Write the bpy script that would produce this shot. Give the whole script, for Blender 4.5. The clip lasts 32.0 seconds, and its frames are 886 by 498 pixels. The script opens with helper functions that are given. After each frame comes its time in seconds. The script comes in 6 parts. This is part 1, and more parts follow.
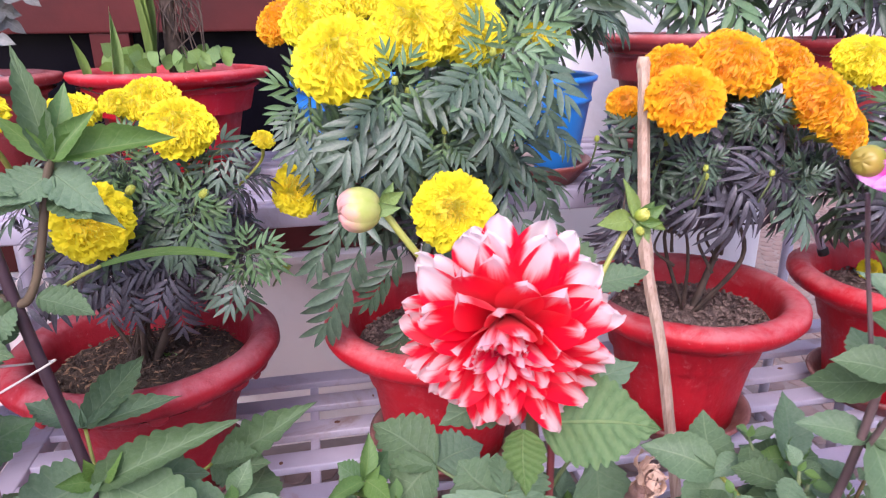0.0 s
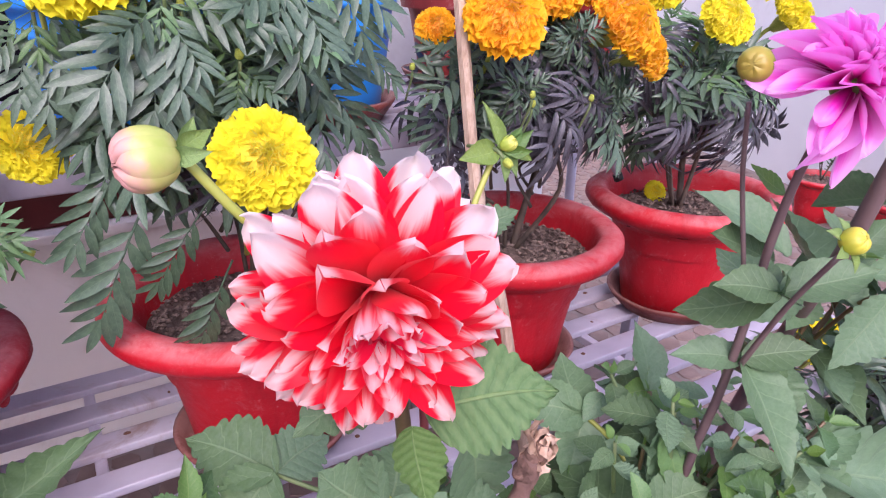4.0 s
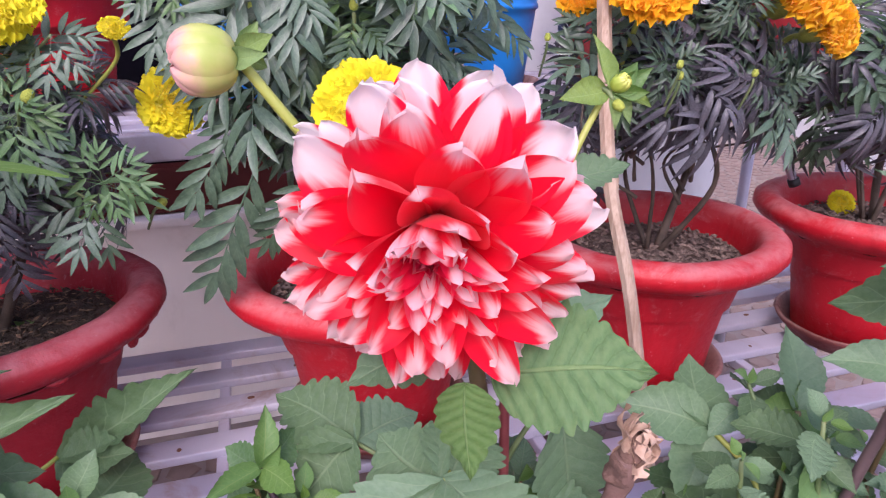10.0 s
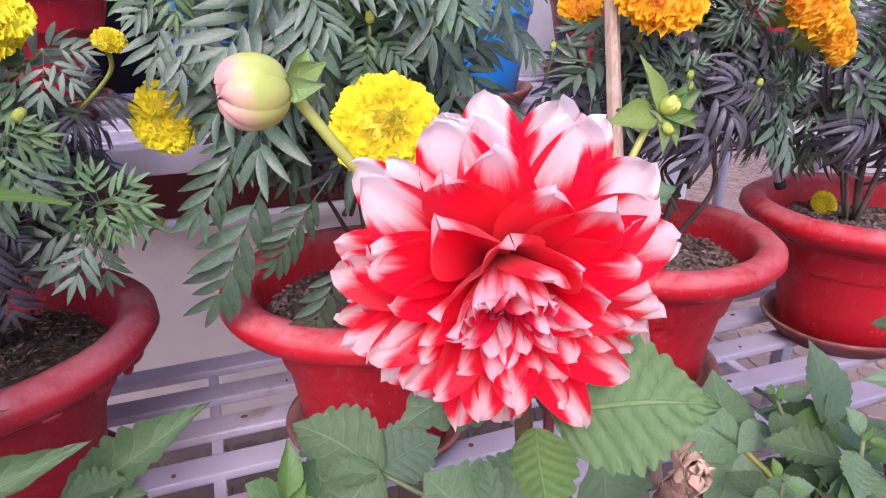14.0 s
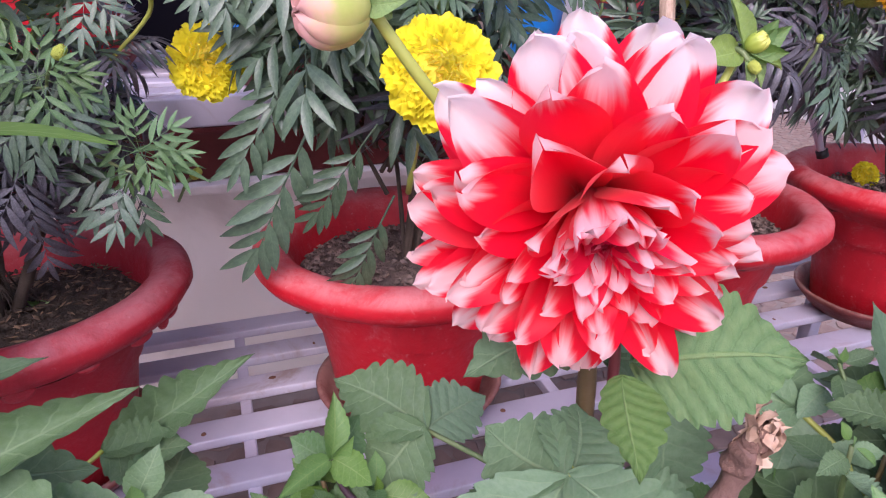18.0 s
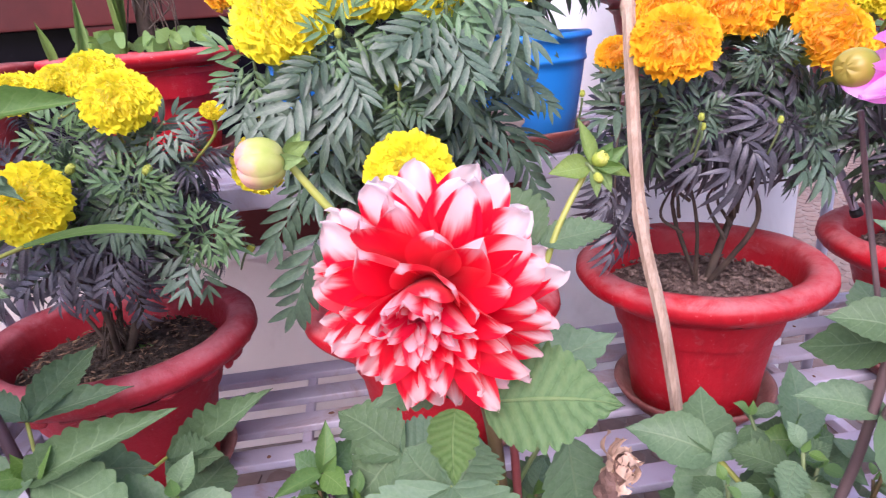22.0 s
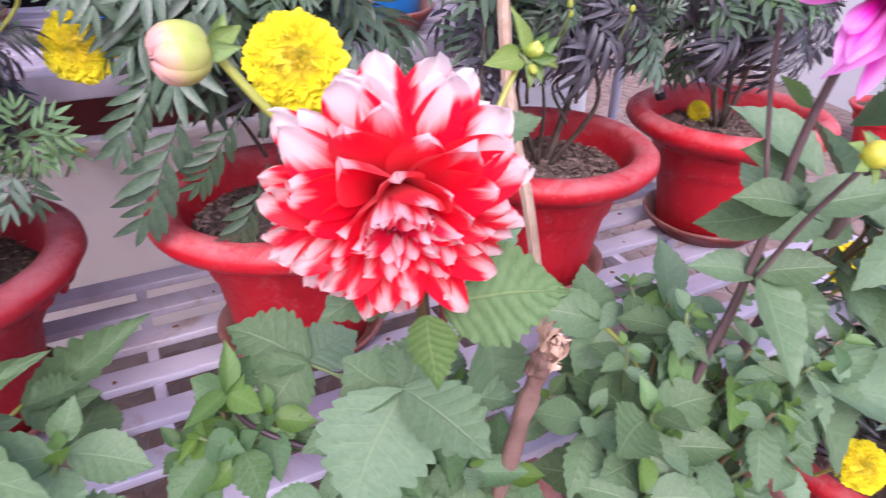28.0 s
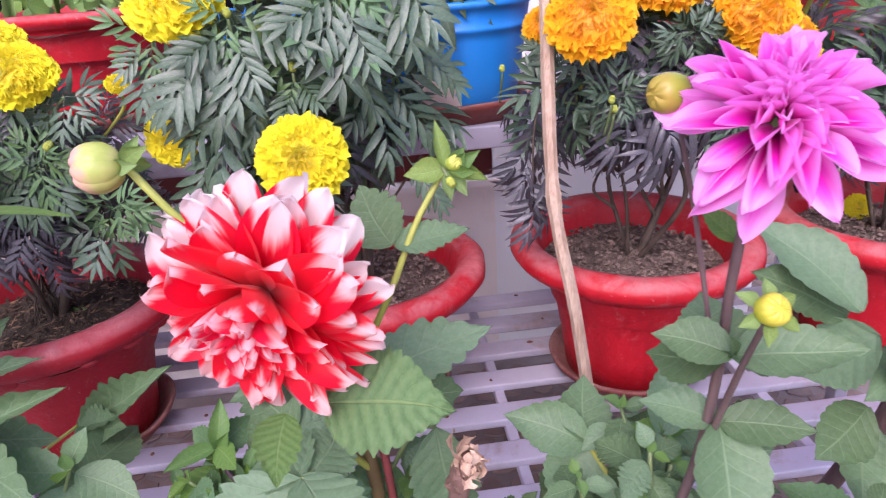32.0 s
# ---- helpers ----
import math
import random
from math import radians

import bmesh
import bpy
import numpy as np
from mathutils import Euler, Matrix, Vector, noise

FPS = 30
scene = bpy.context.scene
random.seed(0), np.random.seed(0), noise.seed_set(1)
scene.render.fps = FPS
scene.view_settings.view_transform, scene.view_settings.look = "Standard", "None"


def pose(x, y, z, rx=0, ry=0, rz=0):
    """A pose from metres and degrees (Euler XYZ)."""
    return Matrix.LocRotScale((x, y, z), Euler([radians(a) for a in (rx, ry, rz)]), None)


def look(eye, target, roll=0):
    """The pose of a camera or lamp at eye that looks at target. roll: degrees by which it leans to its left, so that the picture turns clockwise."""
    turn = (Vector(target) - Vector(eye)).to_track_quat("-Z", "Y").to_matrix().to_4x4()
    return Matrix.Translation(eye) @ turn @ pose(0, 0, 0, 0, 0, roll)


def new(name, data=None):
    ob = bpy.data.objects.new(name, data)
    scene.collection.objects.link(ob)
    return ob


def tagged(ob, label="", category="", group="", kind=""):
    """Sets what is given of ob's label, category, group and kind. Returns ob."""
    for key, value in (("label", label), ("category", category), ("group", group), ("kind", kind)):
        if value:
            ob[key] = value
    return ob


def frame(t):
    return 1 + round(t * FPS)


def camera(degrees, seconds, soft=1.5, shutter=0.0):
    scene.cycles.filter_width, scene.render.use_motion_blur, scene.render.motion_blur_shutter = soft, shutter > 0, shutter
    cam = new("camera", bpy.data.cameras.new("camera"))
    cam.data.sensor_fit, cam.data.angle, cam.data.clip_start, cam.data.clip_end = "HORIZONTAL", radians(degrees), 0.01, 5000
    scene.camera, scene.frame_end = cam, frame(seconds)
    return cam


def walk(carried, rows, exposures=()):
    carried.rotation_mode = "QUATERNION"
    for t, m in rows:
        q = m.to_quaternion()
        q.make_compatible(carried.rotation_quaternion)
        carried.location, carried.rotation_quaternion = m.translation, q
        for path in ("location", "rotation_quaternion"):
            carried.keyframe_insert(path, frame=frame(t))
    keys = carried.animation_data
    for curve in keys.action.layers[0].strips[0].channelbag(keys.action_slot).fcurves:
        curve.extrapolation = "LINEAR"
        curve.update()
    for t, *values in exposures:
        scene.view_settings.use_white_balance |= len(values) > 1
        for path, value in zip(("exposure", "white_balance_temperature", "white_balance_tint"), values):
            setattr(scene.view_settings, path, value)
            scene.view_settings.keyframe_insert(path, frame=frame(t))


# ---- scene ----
# ---- camera and its walk ----
cam = camera(68.6, 32.0, soft=1.15, shutter=0.3)
METRES, EYE, TILT, LEAN, TURN = 1.5, 1.0, -18.95, 0.68, -11.2
ROWS = [
    (0.0, 0.0, 0.0, 0.0, 0.0, 0.0, -0.0),
    (0.5, -0.0357, 0.0295, 0.0073, -2.82, -2.52, 1.01),
    (1.0, -0.059, 0.0493, 0.0096, -8.51, -2.65, 0.4),
    (1.5, -0.0585, 0.0658, 0.0013, -13.9, -3.9, 2.08),
    (2.0, -0.0441, 0.0699, -0.0007, -17.95, -4.49, 4.22),
    (2.5, -0.0333, 0.0749, -0.0006, -21.29, -5.08, 5.27),
    (4.5, -0.014, 0.0804, 0.0006, -17.44, -5.47, 4.96),
    (5.0, -0.0008, 0.0833, -0.0056, -12.18, -6.49, 4.18),
    (5.5, 0.0131, 0.0877, -0.0115, -6.95, -7.64, 3.25),
    (6.0, 0.0339, 0.0924, -0.0101, -0.66, -7.54, 4.03),
    (6.5, 0.0542, 0.0891, -0.0046, 5.5, -5.68, 3.26),
    (7.0, 0.0603, 0.0825, -0.0036, 10.82, -4.45, 1.23),
    (7.5, 0.0684, 0.0738, -0.0077, 12.8, -4.37, 0.84),
    (8.0, 0.0687, 0.0666, -0.007, 13.22, -2.94, -0.52),
    (8.5, 0.0641, 0.0761, -0.0202, 10.18, -2.17, -0.48),
    (9.0, 0.0342, 0.0961, -0.022, 4.34, -2.48, -1.24),
    (9.5, 0.0193, 0.106, -0.0361, -0.72, -4.64, 0.87),
    (10.0, 0.0146, 0.0997, -0.0335, -4.91, -2.2, 1.76),
    (10.5, 0.0132, 0.1051, -0.04, -7.37, -5.14, 2.87),
    (11.0, 0.0013, 0.1136, -0.0633, -9.43, -9.0, 2.58),
    (11.5, -0.0104, 0.117, -0.0744, -9.09, -10.65, 2.72),
    (12.0, -0.019, 0.1166, -0.0527, -9.23, -6.61, 1.64),
    (12.5, -0.0298, 0.1174, -0.0332, -8.32, -4.45, 0.86),
    (13.0, -0.0251, 0.1194, -0.0234, -7.99, -3.98, 1.18),
    (13.5, -0.017, 0.1149, -0.0157, -8.59, -2.35, 2.08),
    (14.0, -0.0154, 0.1146, -0.0191, -8.44, -2.84, 2.7),
    (14.5, -0.014, 0.1198, -0.0185, -8.29, -3.54, 2.48),
    (16.5, -0.0245, 0.1256, -0.0352, -8.5, -6.05, 2.9),
    (17.0, -0.0393, 0.1223, -0.0325, -6.78, -4.41, 0.9),
    (17.5, -0.0342, 0.1266, -0.0281, -7.75, -3.87, 1.47),
    (18.0, -0.0349, 0.1286, -0.031, -7.61, -4.85, 1.7),
    (18.5, -0.0348, 0.1272, -0.0307, -5.55, -5.12, 1.97),
    (19.0, -0.0081, 0.1154, -0.0224, -8.58, -4.38, 3.89),
    (19.5, -0.0177, 0.0961, -0.0157, -4.01, -2.17, 1.12),
    (20.0, -0.0126, 0.0696, -0.0216, 4.18, -2.62, 0.53),
    (20.5, -0.0021, 0.0548, -0.0118, 7.89, -1.69, -1.95),
    (21.0, 0.0041, 0.0316, -0.0023, 11.53, -0.01, -1.53),
    (21.5, 0.0341, 0.0344, -0.0148, 7.67, 0.52, 1.01),
    (22.0, 0.0527, 0.0429, -0.018, 3.97, -0.38, 2.32),
    (22.5, 0.0614, 0.0484, -0.0151, 2.43, -1.2, 2.69),
    (23.0, 0.061, 0.0471, -0.0145, 0.79, -1.13, 1.77),
    (23.5, 0.0414, 0.0544, -0.0177, 1.5, -2.1, 1.06),
    (24.0, 0.0217, 0.0726, -0.0118, -1.57, -3.42, 0.21),
    (24.5, 0.0051, 0.0817, -0.016, -6.38, -4.83, -0.07),
    (25.0, -0.0011, 0.0928, -0.0141, -6.61, -6.22, -0.61),
    (25.5, -0.0062, 0.1006, -0.0154, -7.01, -7.08, -1.01),
    (27.5, -0.0279, 0.066, -0.0039, -10.01, -10.93, 2.87),
    (28.0, -0.0173, 0.0638, -0.0075, -15.69, -11.7, 3.79),
    (28.5, 0.0024, 0.0597, -0.0055, -22.31, -11.55, 4.29),
    (29.0, 0.0258, 0.0538, 0.0007, -19.95, -10.47, 3.5),
    (29.5, 0.0585, 0.0472, 0.0079, -13.21, -8.7, 3.84),
    (30.0, 0.0626, 0.049, 0.0117, -6.61, -7.05, 3.99),
    (30.5, 0.0743, 0.0503, 0.0094, -3.81, -7.25, 2.62),
    (31.0, 0.0859, 0.0542, 0.0128, -1.01, -6.75, 2.21),
    (31.5, 0.0986, 0.0529, 0.0124, 4.06, -6.34, 0.94),
    (32.0, 0.1257, 0.0486, 0.0094, 4.99, -5.86, 1.26),
]
walk(cam, [(t, pose(0, 0, EYE, TILT, LEAN, TURN) @ pose(METRES * x, METRES * y, METRES * z, 90 + pitch, roll, yaw)) for t, x, y, z, yaw, pitch, roll in ROWS],
     exposures=[(t, e + 0.07, 5960, 30) for t, e in ((0.0, 1.1), (4.0, 1.06), (9.0, 1.03), (10.5, 1.0), (11.4, 1.2), (12.0, 1.25), (13.0, 1.08), (17.0, 1.03), (20.0, 1.05), (22.0, 1.19), (23.5, 1.18), (25.0, 1.10), (28.0, 1.21), (29.2, 1.08), (32.0, 1.1))])

# ---- world and light: bright open shade under a pale sky ----
world = bpy.data.worlds.new("sky")
scene.world = world
world.use_nodes = True
wn = world.node_tree.nodes
sky = wn.new("ShaderNodeTexSky")
sky.sky_type, sky.sun_disc = "NISHITA", False
sky.sun_elevation, sky.sun_rotation = radians(48), radians(200)
sky.air_density, sky.dust_density, sky.ozone_density = 1.0, 3.0, 1.0
world.node_tree.links.new(sky.outputs[0], wn["Background"].inputs[0])
wn["Background"].inputs[1].default_value = 0.15
sun = new("sun", bpy.data.lights.new("sun", "SUN"))
sun.data.energy, sun.data.angle, sun.data.color = 1.05, radians(35), (1.0, 0.95, 0.9)
sun.matrix_world = look((-1.2, -3.2, 4.2), (0.2, 0.8, 0.6))


# ---- materials ----
class Nodes:
    """A short way to write a node material."""

    def __init__(self, name):
        self.m = bpy.data.materials.new(name)
        self.m.use_nodes = True
        self.t = self.m.node_tree
        self.bsdf = self.t.nodes["Principled BSDF"]
        self.out = self.t.nodes["Material Output"]

    def put(self, sock, v):
        if isinstance(v, bpy.types.NodeSocket):
            self.t.links.new(v, sock)
        elif isinstance(v, tuple) and len(v) == 3 and sock.type == "RGBA":
            sock.default_value = (*v, 1)
        else:
            sock.default_value = v

    def node(self, kind, ins=(), **props):
        n = self.t.nodes.new("ShaderNode" + kind)
        for k, v in props.items():
            if k == "operation":
                n.operation = v
            elif k == "feature":
                n.feature = v
            elif k == "distance":
                n.distance = v
            elif k == "data_type":
                n.data_type = v
        for k, v in dict(ins).items():
            self.put(n.inputs[k], v)
        return n

    def math(self, op, a, b=0.0, c=0.0):
        return self.node("Math", {0: a, 1: b, 2: c}, operation=op).outputs[0]

    def mix(self, f, a, b):
        n = self.node("Mix", data_type="RGBA")
        self.put(n.inputs[0], f), self.put(n.inputs[6], a), self.put(n.inputs[7], b)
        return n.outputs[2]

    def ramp(self, f, lo, hi):
        n = self.node("MapRange", {0: f, 1: lo, 2: hi, 3: 0.0, 4: 1.0})
        n.interpolation_type = "SMOOTHSTEP"
        return n.outputs[0]

    def coord(self, which="Object"):
        return self.node("TexCoord").outputs[which]

    def noise(self, scale, detail=4.0, rough=0.55, vec=None, dist=0.0):
        return self.node("TexNoise", {"Vector": vec or self.coord(), "Scale": scale, "Detail": detail, "Roughness": rough, "Distortion": dist}).outputs[0]

    def random(self):
        return self.node("ObjectInfo").outputs["Random"]

    def bump(self, h, strength, dist=0.002):
        self.put(self.bsdf.inputs["Normal"], self.node("Bump", {"Strength": strength, "Distance": dist, "Height": h}).outputs[0])

    def set(self, **kw):
        for k, v in kw.items():
            self.put(self.bsdf.inputs[{"col": "Base Color", "rough": "Roughness", "metal": "Metallic", "spec": "Specular IOR Level", "sheen": "Sheen Weight", "coat": "Coat Weight", "trans": "Transmission Weight"}[k]], v)
        return self

    def thin(self, col, share):
        """Lets some light through, as leaves and petals do."""
        tr = self.node("BsdfTranslucent", {0: col})
        mx = self.node("MixShader", {0: share, 1: self.bsdf.outputs[0], 2: tr.outputs[0]})
        self.put(self.out.inputs[0], mx.outputs[0])


def surface(name, a, b, scale, rough, bump=0.2, fine=None, metal=0.0, dist=0.002, spec=0.5, stain=None, stain_scale=3.0, rand=0.0):
    n = Nodes(name)
    big = n.ramp(n.noise(scale, 5), 0.3, 0.7)
    small = n.noise(fine or scale * 12, 4, 0.7)
    col = n.mix(big, a, b)
    if stain:
        col = n.mix(n.math("MULTIPLY", n.ramp(n.noise(stain_scale, 6, 0.7, dist=0.6), 0.52, 0.7), 0.8), col, stain)
    if rand:
        col = n.node("HueSaturation", {"Value": n.math("MULTIPLY_ADD", n.random(), rand, 1 - rand / 2), "Color": col}).outputs[0]
    n.set(col=col, rough=n.math("MULTIPLY_ADD", small, 0.25, rough - 0.12), metal=metal, spec=spec)
    n.bump(small, bump, dist)
    return n.m


def fibre(name, a, b, crack):
    """Long grain running up a stick, with dark cracks and patches."""
    n = Nodes(name)
    c = n.coord()
    grain = n.noise(1.0, 5, 0.65, n.node("Mapping", {0: c, 3: (260, 260, 9)}).outputs[0])
    patch = n.noise(24, 5, 0.6, c)
    col = n.mix(n.ramp(n.math("ADD", n.math("MULTIPLY", grain, 0.6), n.math("MULTIPLY", patch, 0.4)), 0.36, 0.62), a, b)
    col = n.mix(n.math("MULTIPLY", n.ramp(grain, 0.60, 0.72), 0.7), col, crack)
    n.set(col=col, rough=0.72, spec=0.3)
    n.bump(n.math("ADD", grain, n.math("MULTIPLY", patch, 0.6)), 0.7, 0.0025)
    return n.m


def pot_paint(name, red, worn, dust):
    """Red paint over clay: scuffed pale on what faces up, streaked and chalky on the sides."""
    n = Nodes(name)
    c = n.coord()
    big = n.noise(6, 5, 0.6, c)
    fine = n.noise(90, 5, 0.65, c)
    z = n.node("SeparateXYZ", {0: n.node("NewGeometry").outputs["Normal"]}).outputs[2]
    up = n.math("MULTIPLY", n.ramp(z, 0.1, 0.9), n.ramp(n.noise(16, 7, 0.75, c, 0.5), 0.3, 0.62))
    col = n.mix(n.ramp(big, 0.35, 0.7), red, worn)
    col = n.mix(n.math("MULTIPLY", up, 0.85), col, dust)
    col = n.mix(n.math("MULTIPLY", n.ramp(n.noise(30, 8, 0.78, c, 0.6), 0.54, 0.72), 0.5), col, dust)
    col = n.mix(n.math("MULTIPLY", n.ramp(n.noise(120, 5, 0.7, c), 0.62, 0.74), 0.6), col, (dust[0] * 1.15, dust[1] * 1.5, dust[2] * 1.5))
    streak = n.noise(1.0, 4, 0.6, n.node("Mapping", {0: c, 3: (30, 30, 2.5)}).outputs[0])
    col = n.mix(n.math("MULTIPLY", n.ramp(streak, 0.48, 0.75), 0.4), col, (red[0] * 0.5, red[1] * 0.5, red[2] * 0.5))
    n.set(col=col, rough=n.math("MULTIPLY_ADD", fine, 0.4, 0.30), spec=0.4)
    n.bump(n.math("ADD", n.math("MULTIPLY", big, 2.0), n.math("ADD", fine, n.noise(28, 5, 0.7, c))), 0.4, 0.003)
    return n.m


def leaf_paint(name, dark, light, vein, teeth=7.0, share=0.22, rough=0.48, rand=0.35, relief=0.5, haze=0.25, groove_shade=None, spec=0.36):
    """A leaf with midrib and side veins; u runs across from 0 to 1, v from stalk to tip."""
    n = Nodes(name)
    uv = n.node("SeparateXYZ", {0: n.coord("UV")})
    u = n.math("MULTIPLY", n.math("ABSOLUTE", n.math("SUBTRACT", uv.outputs[0], 0.5)), 2.0)
    v = uv.outputs[1]
    rib = n.math("SUBTRACT", 1.0, n.ramp(u, 0.015, 0.055))
    wave = n.math("ABSOLUTE", n.math("SINE", n.math("MULTIPLY", n.math("SUBTRACT", v, n.math("MULTIPLY", u, 0.22)), teeth * 3.1416)))
    side = n.math("MULTIPLY", n.math("SUBTRACT", 1.0, n.ramp(wave, 0.04, 0.2)), n.math("SUBTRACT", 1.0, n.ramp(u, 0.6, 1.0)))
    vn = n.math("MAXIMUM", rib, n.math("MULTIPLY", side, 0.7))
    spots = n.noise(24, 6, 0.65)
    col = n.mix(n.ramp(spots, 0.2, 0.8), dark, light)
    r = n.random()
    col = n.node("HueSaturation", {"Hue": n.math("MULTIPLY_ADD", r, 0.03, 0.485), "Saturation": n.math("MULTIPLY_ADD", r, -0.3, 1.1), "Value": n.math("MULTIPLY_ADD", r, rand, 1 - rand / 2), "Color": col}).outputs[0]
    bloom = n.ramp(n.noise(16, 6, 0.7), 0.4, 0.85)
    col = n.mix(n.math("MULTIPLY", bloom, haze), col, (0.26, 0.33, 0.27))
    # Pleat shading put into the colour: dark along the side veins, paler on crests.
    if groove_shade:
        col = n.mix(n.math("MULTIPLY", side, 0.3), n.mix(n.math("MULTIPLY", n.ramp(wave, 0.5, 1.0), 0.2), col, vein), groove_shade)
        vn = rib
    col = n.mix(n.math("MULTIPLY", vn, 0.52), col, vein)
    n.set(col=col, rough=n.math("MULTIPLY_ADD", spots, 0.2, rough - 0.1), spec=spec)
    n.bump(n.math("ADD", n.math("MULTIPLY", wave, 0.5), n.math("SUBTRACT", n.math("MULTIPLY", n.noise(160, 3), 0.5), n.math("MULTIPLY", rib, 0.7))), relief, 0.0012)
    n.thin(n.mix(0.5, col, light), share)
    return n.m


def petal_paint(name, deep, mid, tip, lo, hi, edge=0.25, share=0.25, streak=0.25, clear=0.85):
    """Deep at the foot of the petal, pale at its tip, with streaks along it."""
    n = Nodes(name)
    uvw = n.coord("UV")
    uv = n.node("SeparateXYZ", {0: uvw})
    u = n.math("MULTIPLY", n.math("ABSOLUTE", n.math("SUBTRACT", uv.outputs[0], 0.5)), 2.0)
    v = uv.outputs[1]
    lines = n.noise(1.0, 3, 0.5, n.node("Mapping", {0: n.node("VectorMath", {0: uvw, 1: n.node("CombineXYZ", {0: n.math("MULTIPLY", n.random(), 37.0)}).outputs[0]}, operation="ADD").outputs[0], 3: (8.0, 0.8, 1)}).outputs[0])
    r = n.random()
    fade = n.math("SUBTRACT", 1.0, n.math("POWER", v, 4.0))
    x = n.math("ADD", v, n.math("MULTIPLY", n.math("MULTIPLY", n.math("SUBTRACT", lines, 0.5), fade), streak * 2))
    x = n.math("SUBTRACT", x, n.math("MULTIPLY", n.math("MULTIPLY", n.math("POWER", u, 1.8), edge), n.math("SUBTRACT", 1.0, n.math("MULTIPLY", n.ramp(v, 0.72, 0.96), clear))))
    x = n.math("ADD", x, n.math("MULTIPLY", n.math("SUBTRACT", r, 0.5), 0.1))
    f = n.ramp(x, lo, hi)
    col = n.mix(f, n.mix(n.ramp(v, 0.0, 0.5), deep, mid), tip)
    n.set(col=col, rough=n.math("MULTIPLY_ADD", lines, 0.2, 0.38), spec=0.35, sheen=0.15)
    n.bump(n.noise(1.0, 4, 0.6, n.node("Mapping", {0: uvw, 3: (22, 1.5, 1)}).outputs[0]), 0.25, 0.0006)
    n.thin(col, share)
    return n.m


def bract_paint(name, a, b, tip):
    n = Nodes(name)
    v = n.node("SeparateXYZ", {0: n.coord("Generated")}).outputs[2]
    c = n.mix(n.ramp(n.noise(40), 0.3, 0.7), a, b)
    c = n.mix(n.ramp(n.math("ADD", v, n.math("MULTIPLY", n.noise(120), 0.5)), 0.75, 1.2), c, tip)
    n.set(col=c, rough=0.4)
    n.thin(c, 0.15)
    return n.m


M_POT = pot_paint("red_pot_paint", (0.46, 0.006, 0.014), (0.53, 0.011, 0.020), (0.54, 0.17, 0.175))
M_POT_OLD = pot_paint("dull_red_pot_paint", (0.25, 0.014, 0.016), (0.33, 0.022, 0.024), (0.36, 0.13, 0.13))
M_POT_DUSTY = pot_paint("dusty_red_pot_paint", (0.30, 0.008, 0.016), (0.38, 0.016, 0.026), (0.42, 0.14, 0.155))
M_POT_PALE = pot_paint("faded_red_pot_paint", (0.32, 0.04, 0.04), (0.40, 0.07, 0.068), (0.5, 0.24, 0.23))
M_SAUCER = pot_paint("clay_saucer", (0.16, 0.035, 0.03), (0.24, 0.06, 0.05), (0.32, 0.17, 0.15))
M_PINK = pot_paint("faded_clay", (0.36, 0.13, 0.11), (0.45, 0.18, 0.16), (0.5, 0.32, 0.29))
M_STEEL = surface("painted_steel", (0.38, 0.355, 0.445), (0.53, 0.50, 0.595), 5, 0.42, 0.12, 60, stain=(0.30, 0.205, 0.17), stain_scale=7, rand=0.16)
M_RUBBER = surface("black_rubber", (0.012, 0.012, 0.013), (0.02, 0.02, 0.021), 30, 0.6, 0.2)
M_RUST = surface("rust", (0.12, 0.05, 0.03), (0.2, 0.09, 0.05), 20, 0.8, 0.4)
M_WALL = surface("cream_wall_paint", (0.79, 0.715, 0.68), (0.85, 0.775, 0.74), 2.0, 0.7, 0.15, 70, stain=(0.62, 0.54, 0.50), stain_scale=2.5)
M_WHITE = surface("white_wall_paint", (0.76, 0.76, 0.77), (0.82, 0.82, 0.83), 1.6, 0.65, 0.12, 60, stain=(0.66, 0.64, 0.64), stain_scale=2.0)
M_MAROON = surface("maroon_wood_paint", (0.06, 0.009, 0.008), (0.095, 0.014, 0.012), 6, 0.55, 0.25, 80, spec=0.25)
M_GLASS = surface("dark_window_glass", (0.003, 0.003, 0.005), (0.006, 0.005, 0.008), 3, 0.22, 0.02, spec=0.06)
M_FLOOR = surface("floor_grout", (0.20, 0.155, 0.14), (0.27, 0.22, 0.205), 9, 0.75, 0.3, 120)
M_SETT = surface("floor_stone", (0.225, 0.145, 0.125), (0.32, 0.225, 0.195), 14, 0.6, 0.3, 150, rand=0.45)
M_SOIL = surface("dry_soil", (0.105, 0.068, 0.054), (0.20, 0.14, 0.115), 40, 0.95, 0.9, 260, dist=0.006)
M_SOIL2 = surface("husk_soil", (0.042, 0.030, 0.022), (0.105, 0.074, 0.052), 40, 0.95, 0.9, 260, dist=0.006)
M_CLOD = surface("soil_crumb", (0.07, 0.044, 0.035), (0.27, 0.19, 0.155), 60, 0.95, 0.5, 400)
M_HUSK = surface("straw_husk", (0.08, 0.048, 0.03), (0.32, 0.20, 0.11), 60, 0.85, 0.4, 400)
M_BLUE = surface("blue_bucket_plastic", (0.012, 0.19, 0.62), (0.018, 0.23, 0.68), 5, 0.35, 0.1, 90, stain=(0.05, 0.28, 0.70), stain_scale=7)
M_CHIP = surface("chipped_bucket", (0.45, 0.36, 0.33), (0.55, 0.45, 0.4), 20, 0.7, 0.3)
M_BARK = fibre("grey_brown_bark", (0.19, 0.115, 0.098), (0.33, 0.225, 0.20), (0.13, 0.07, 0.055))
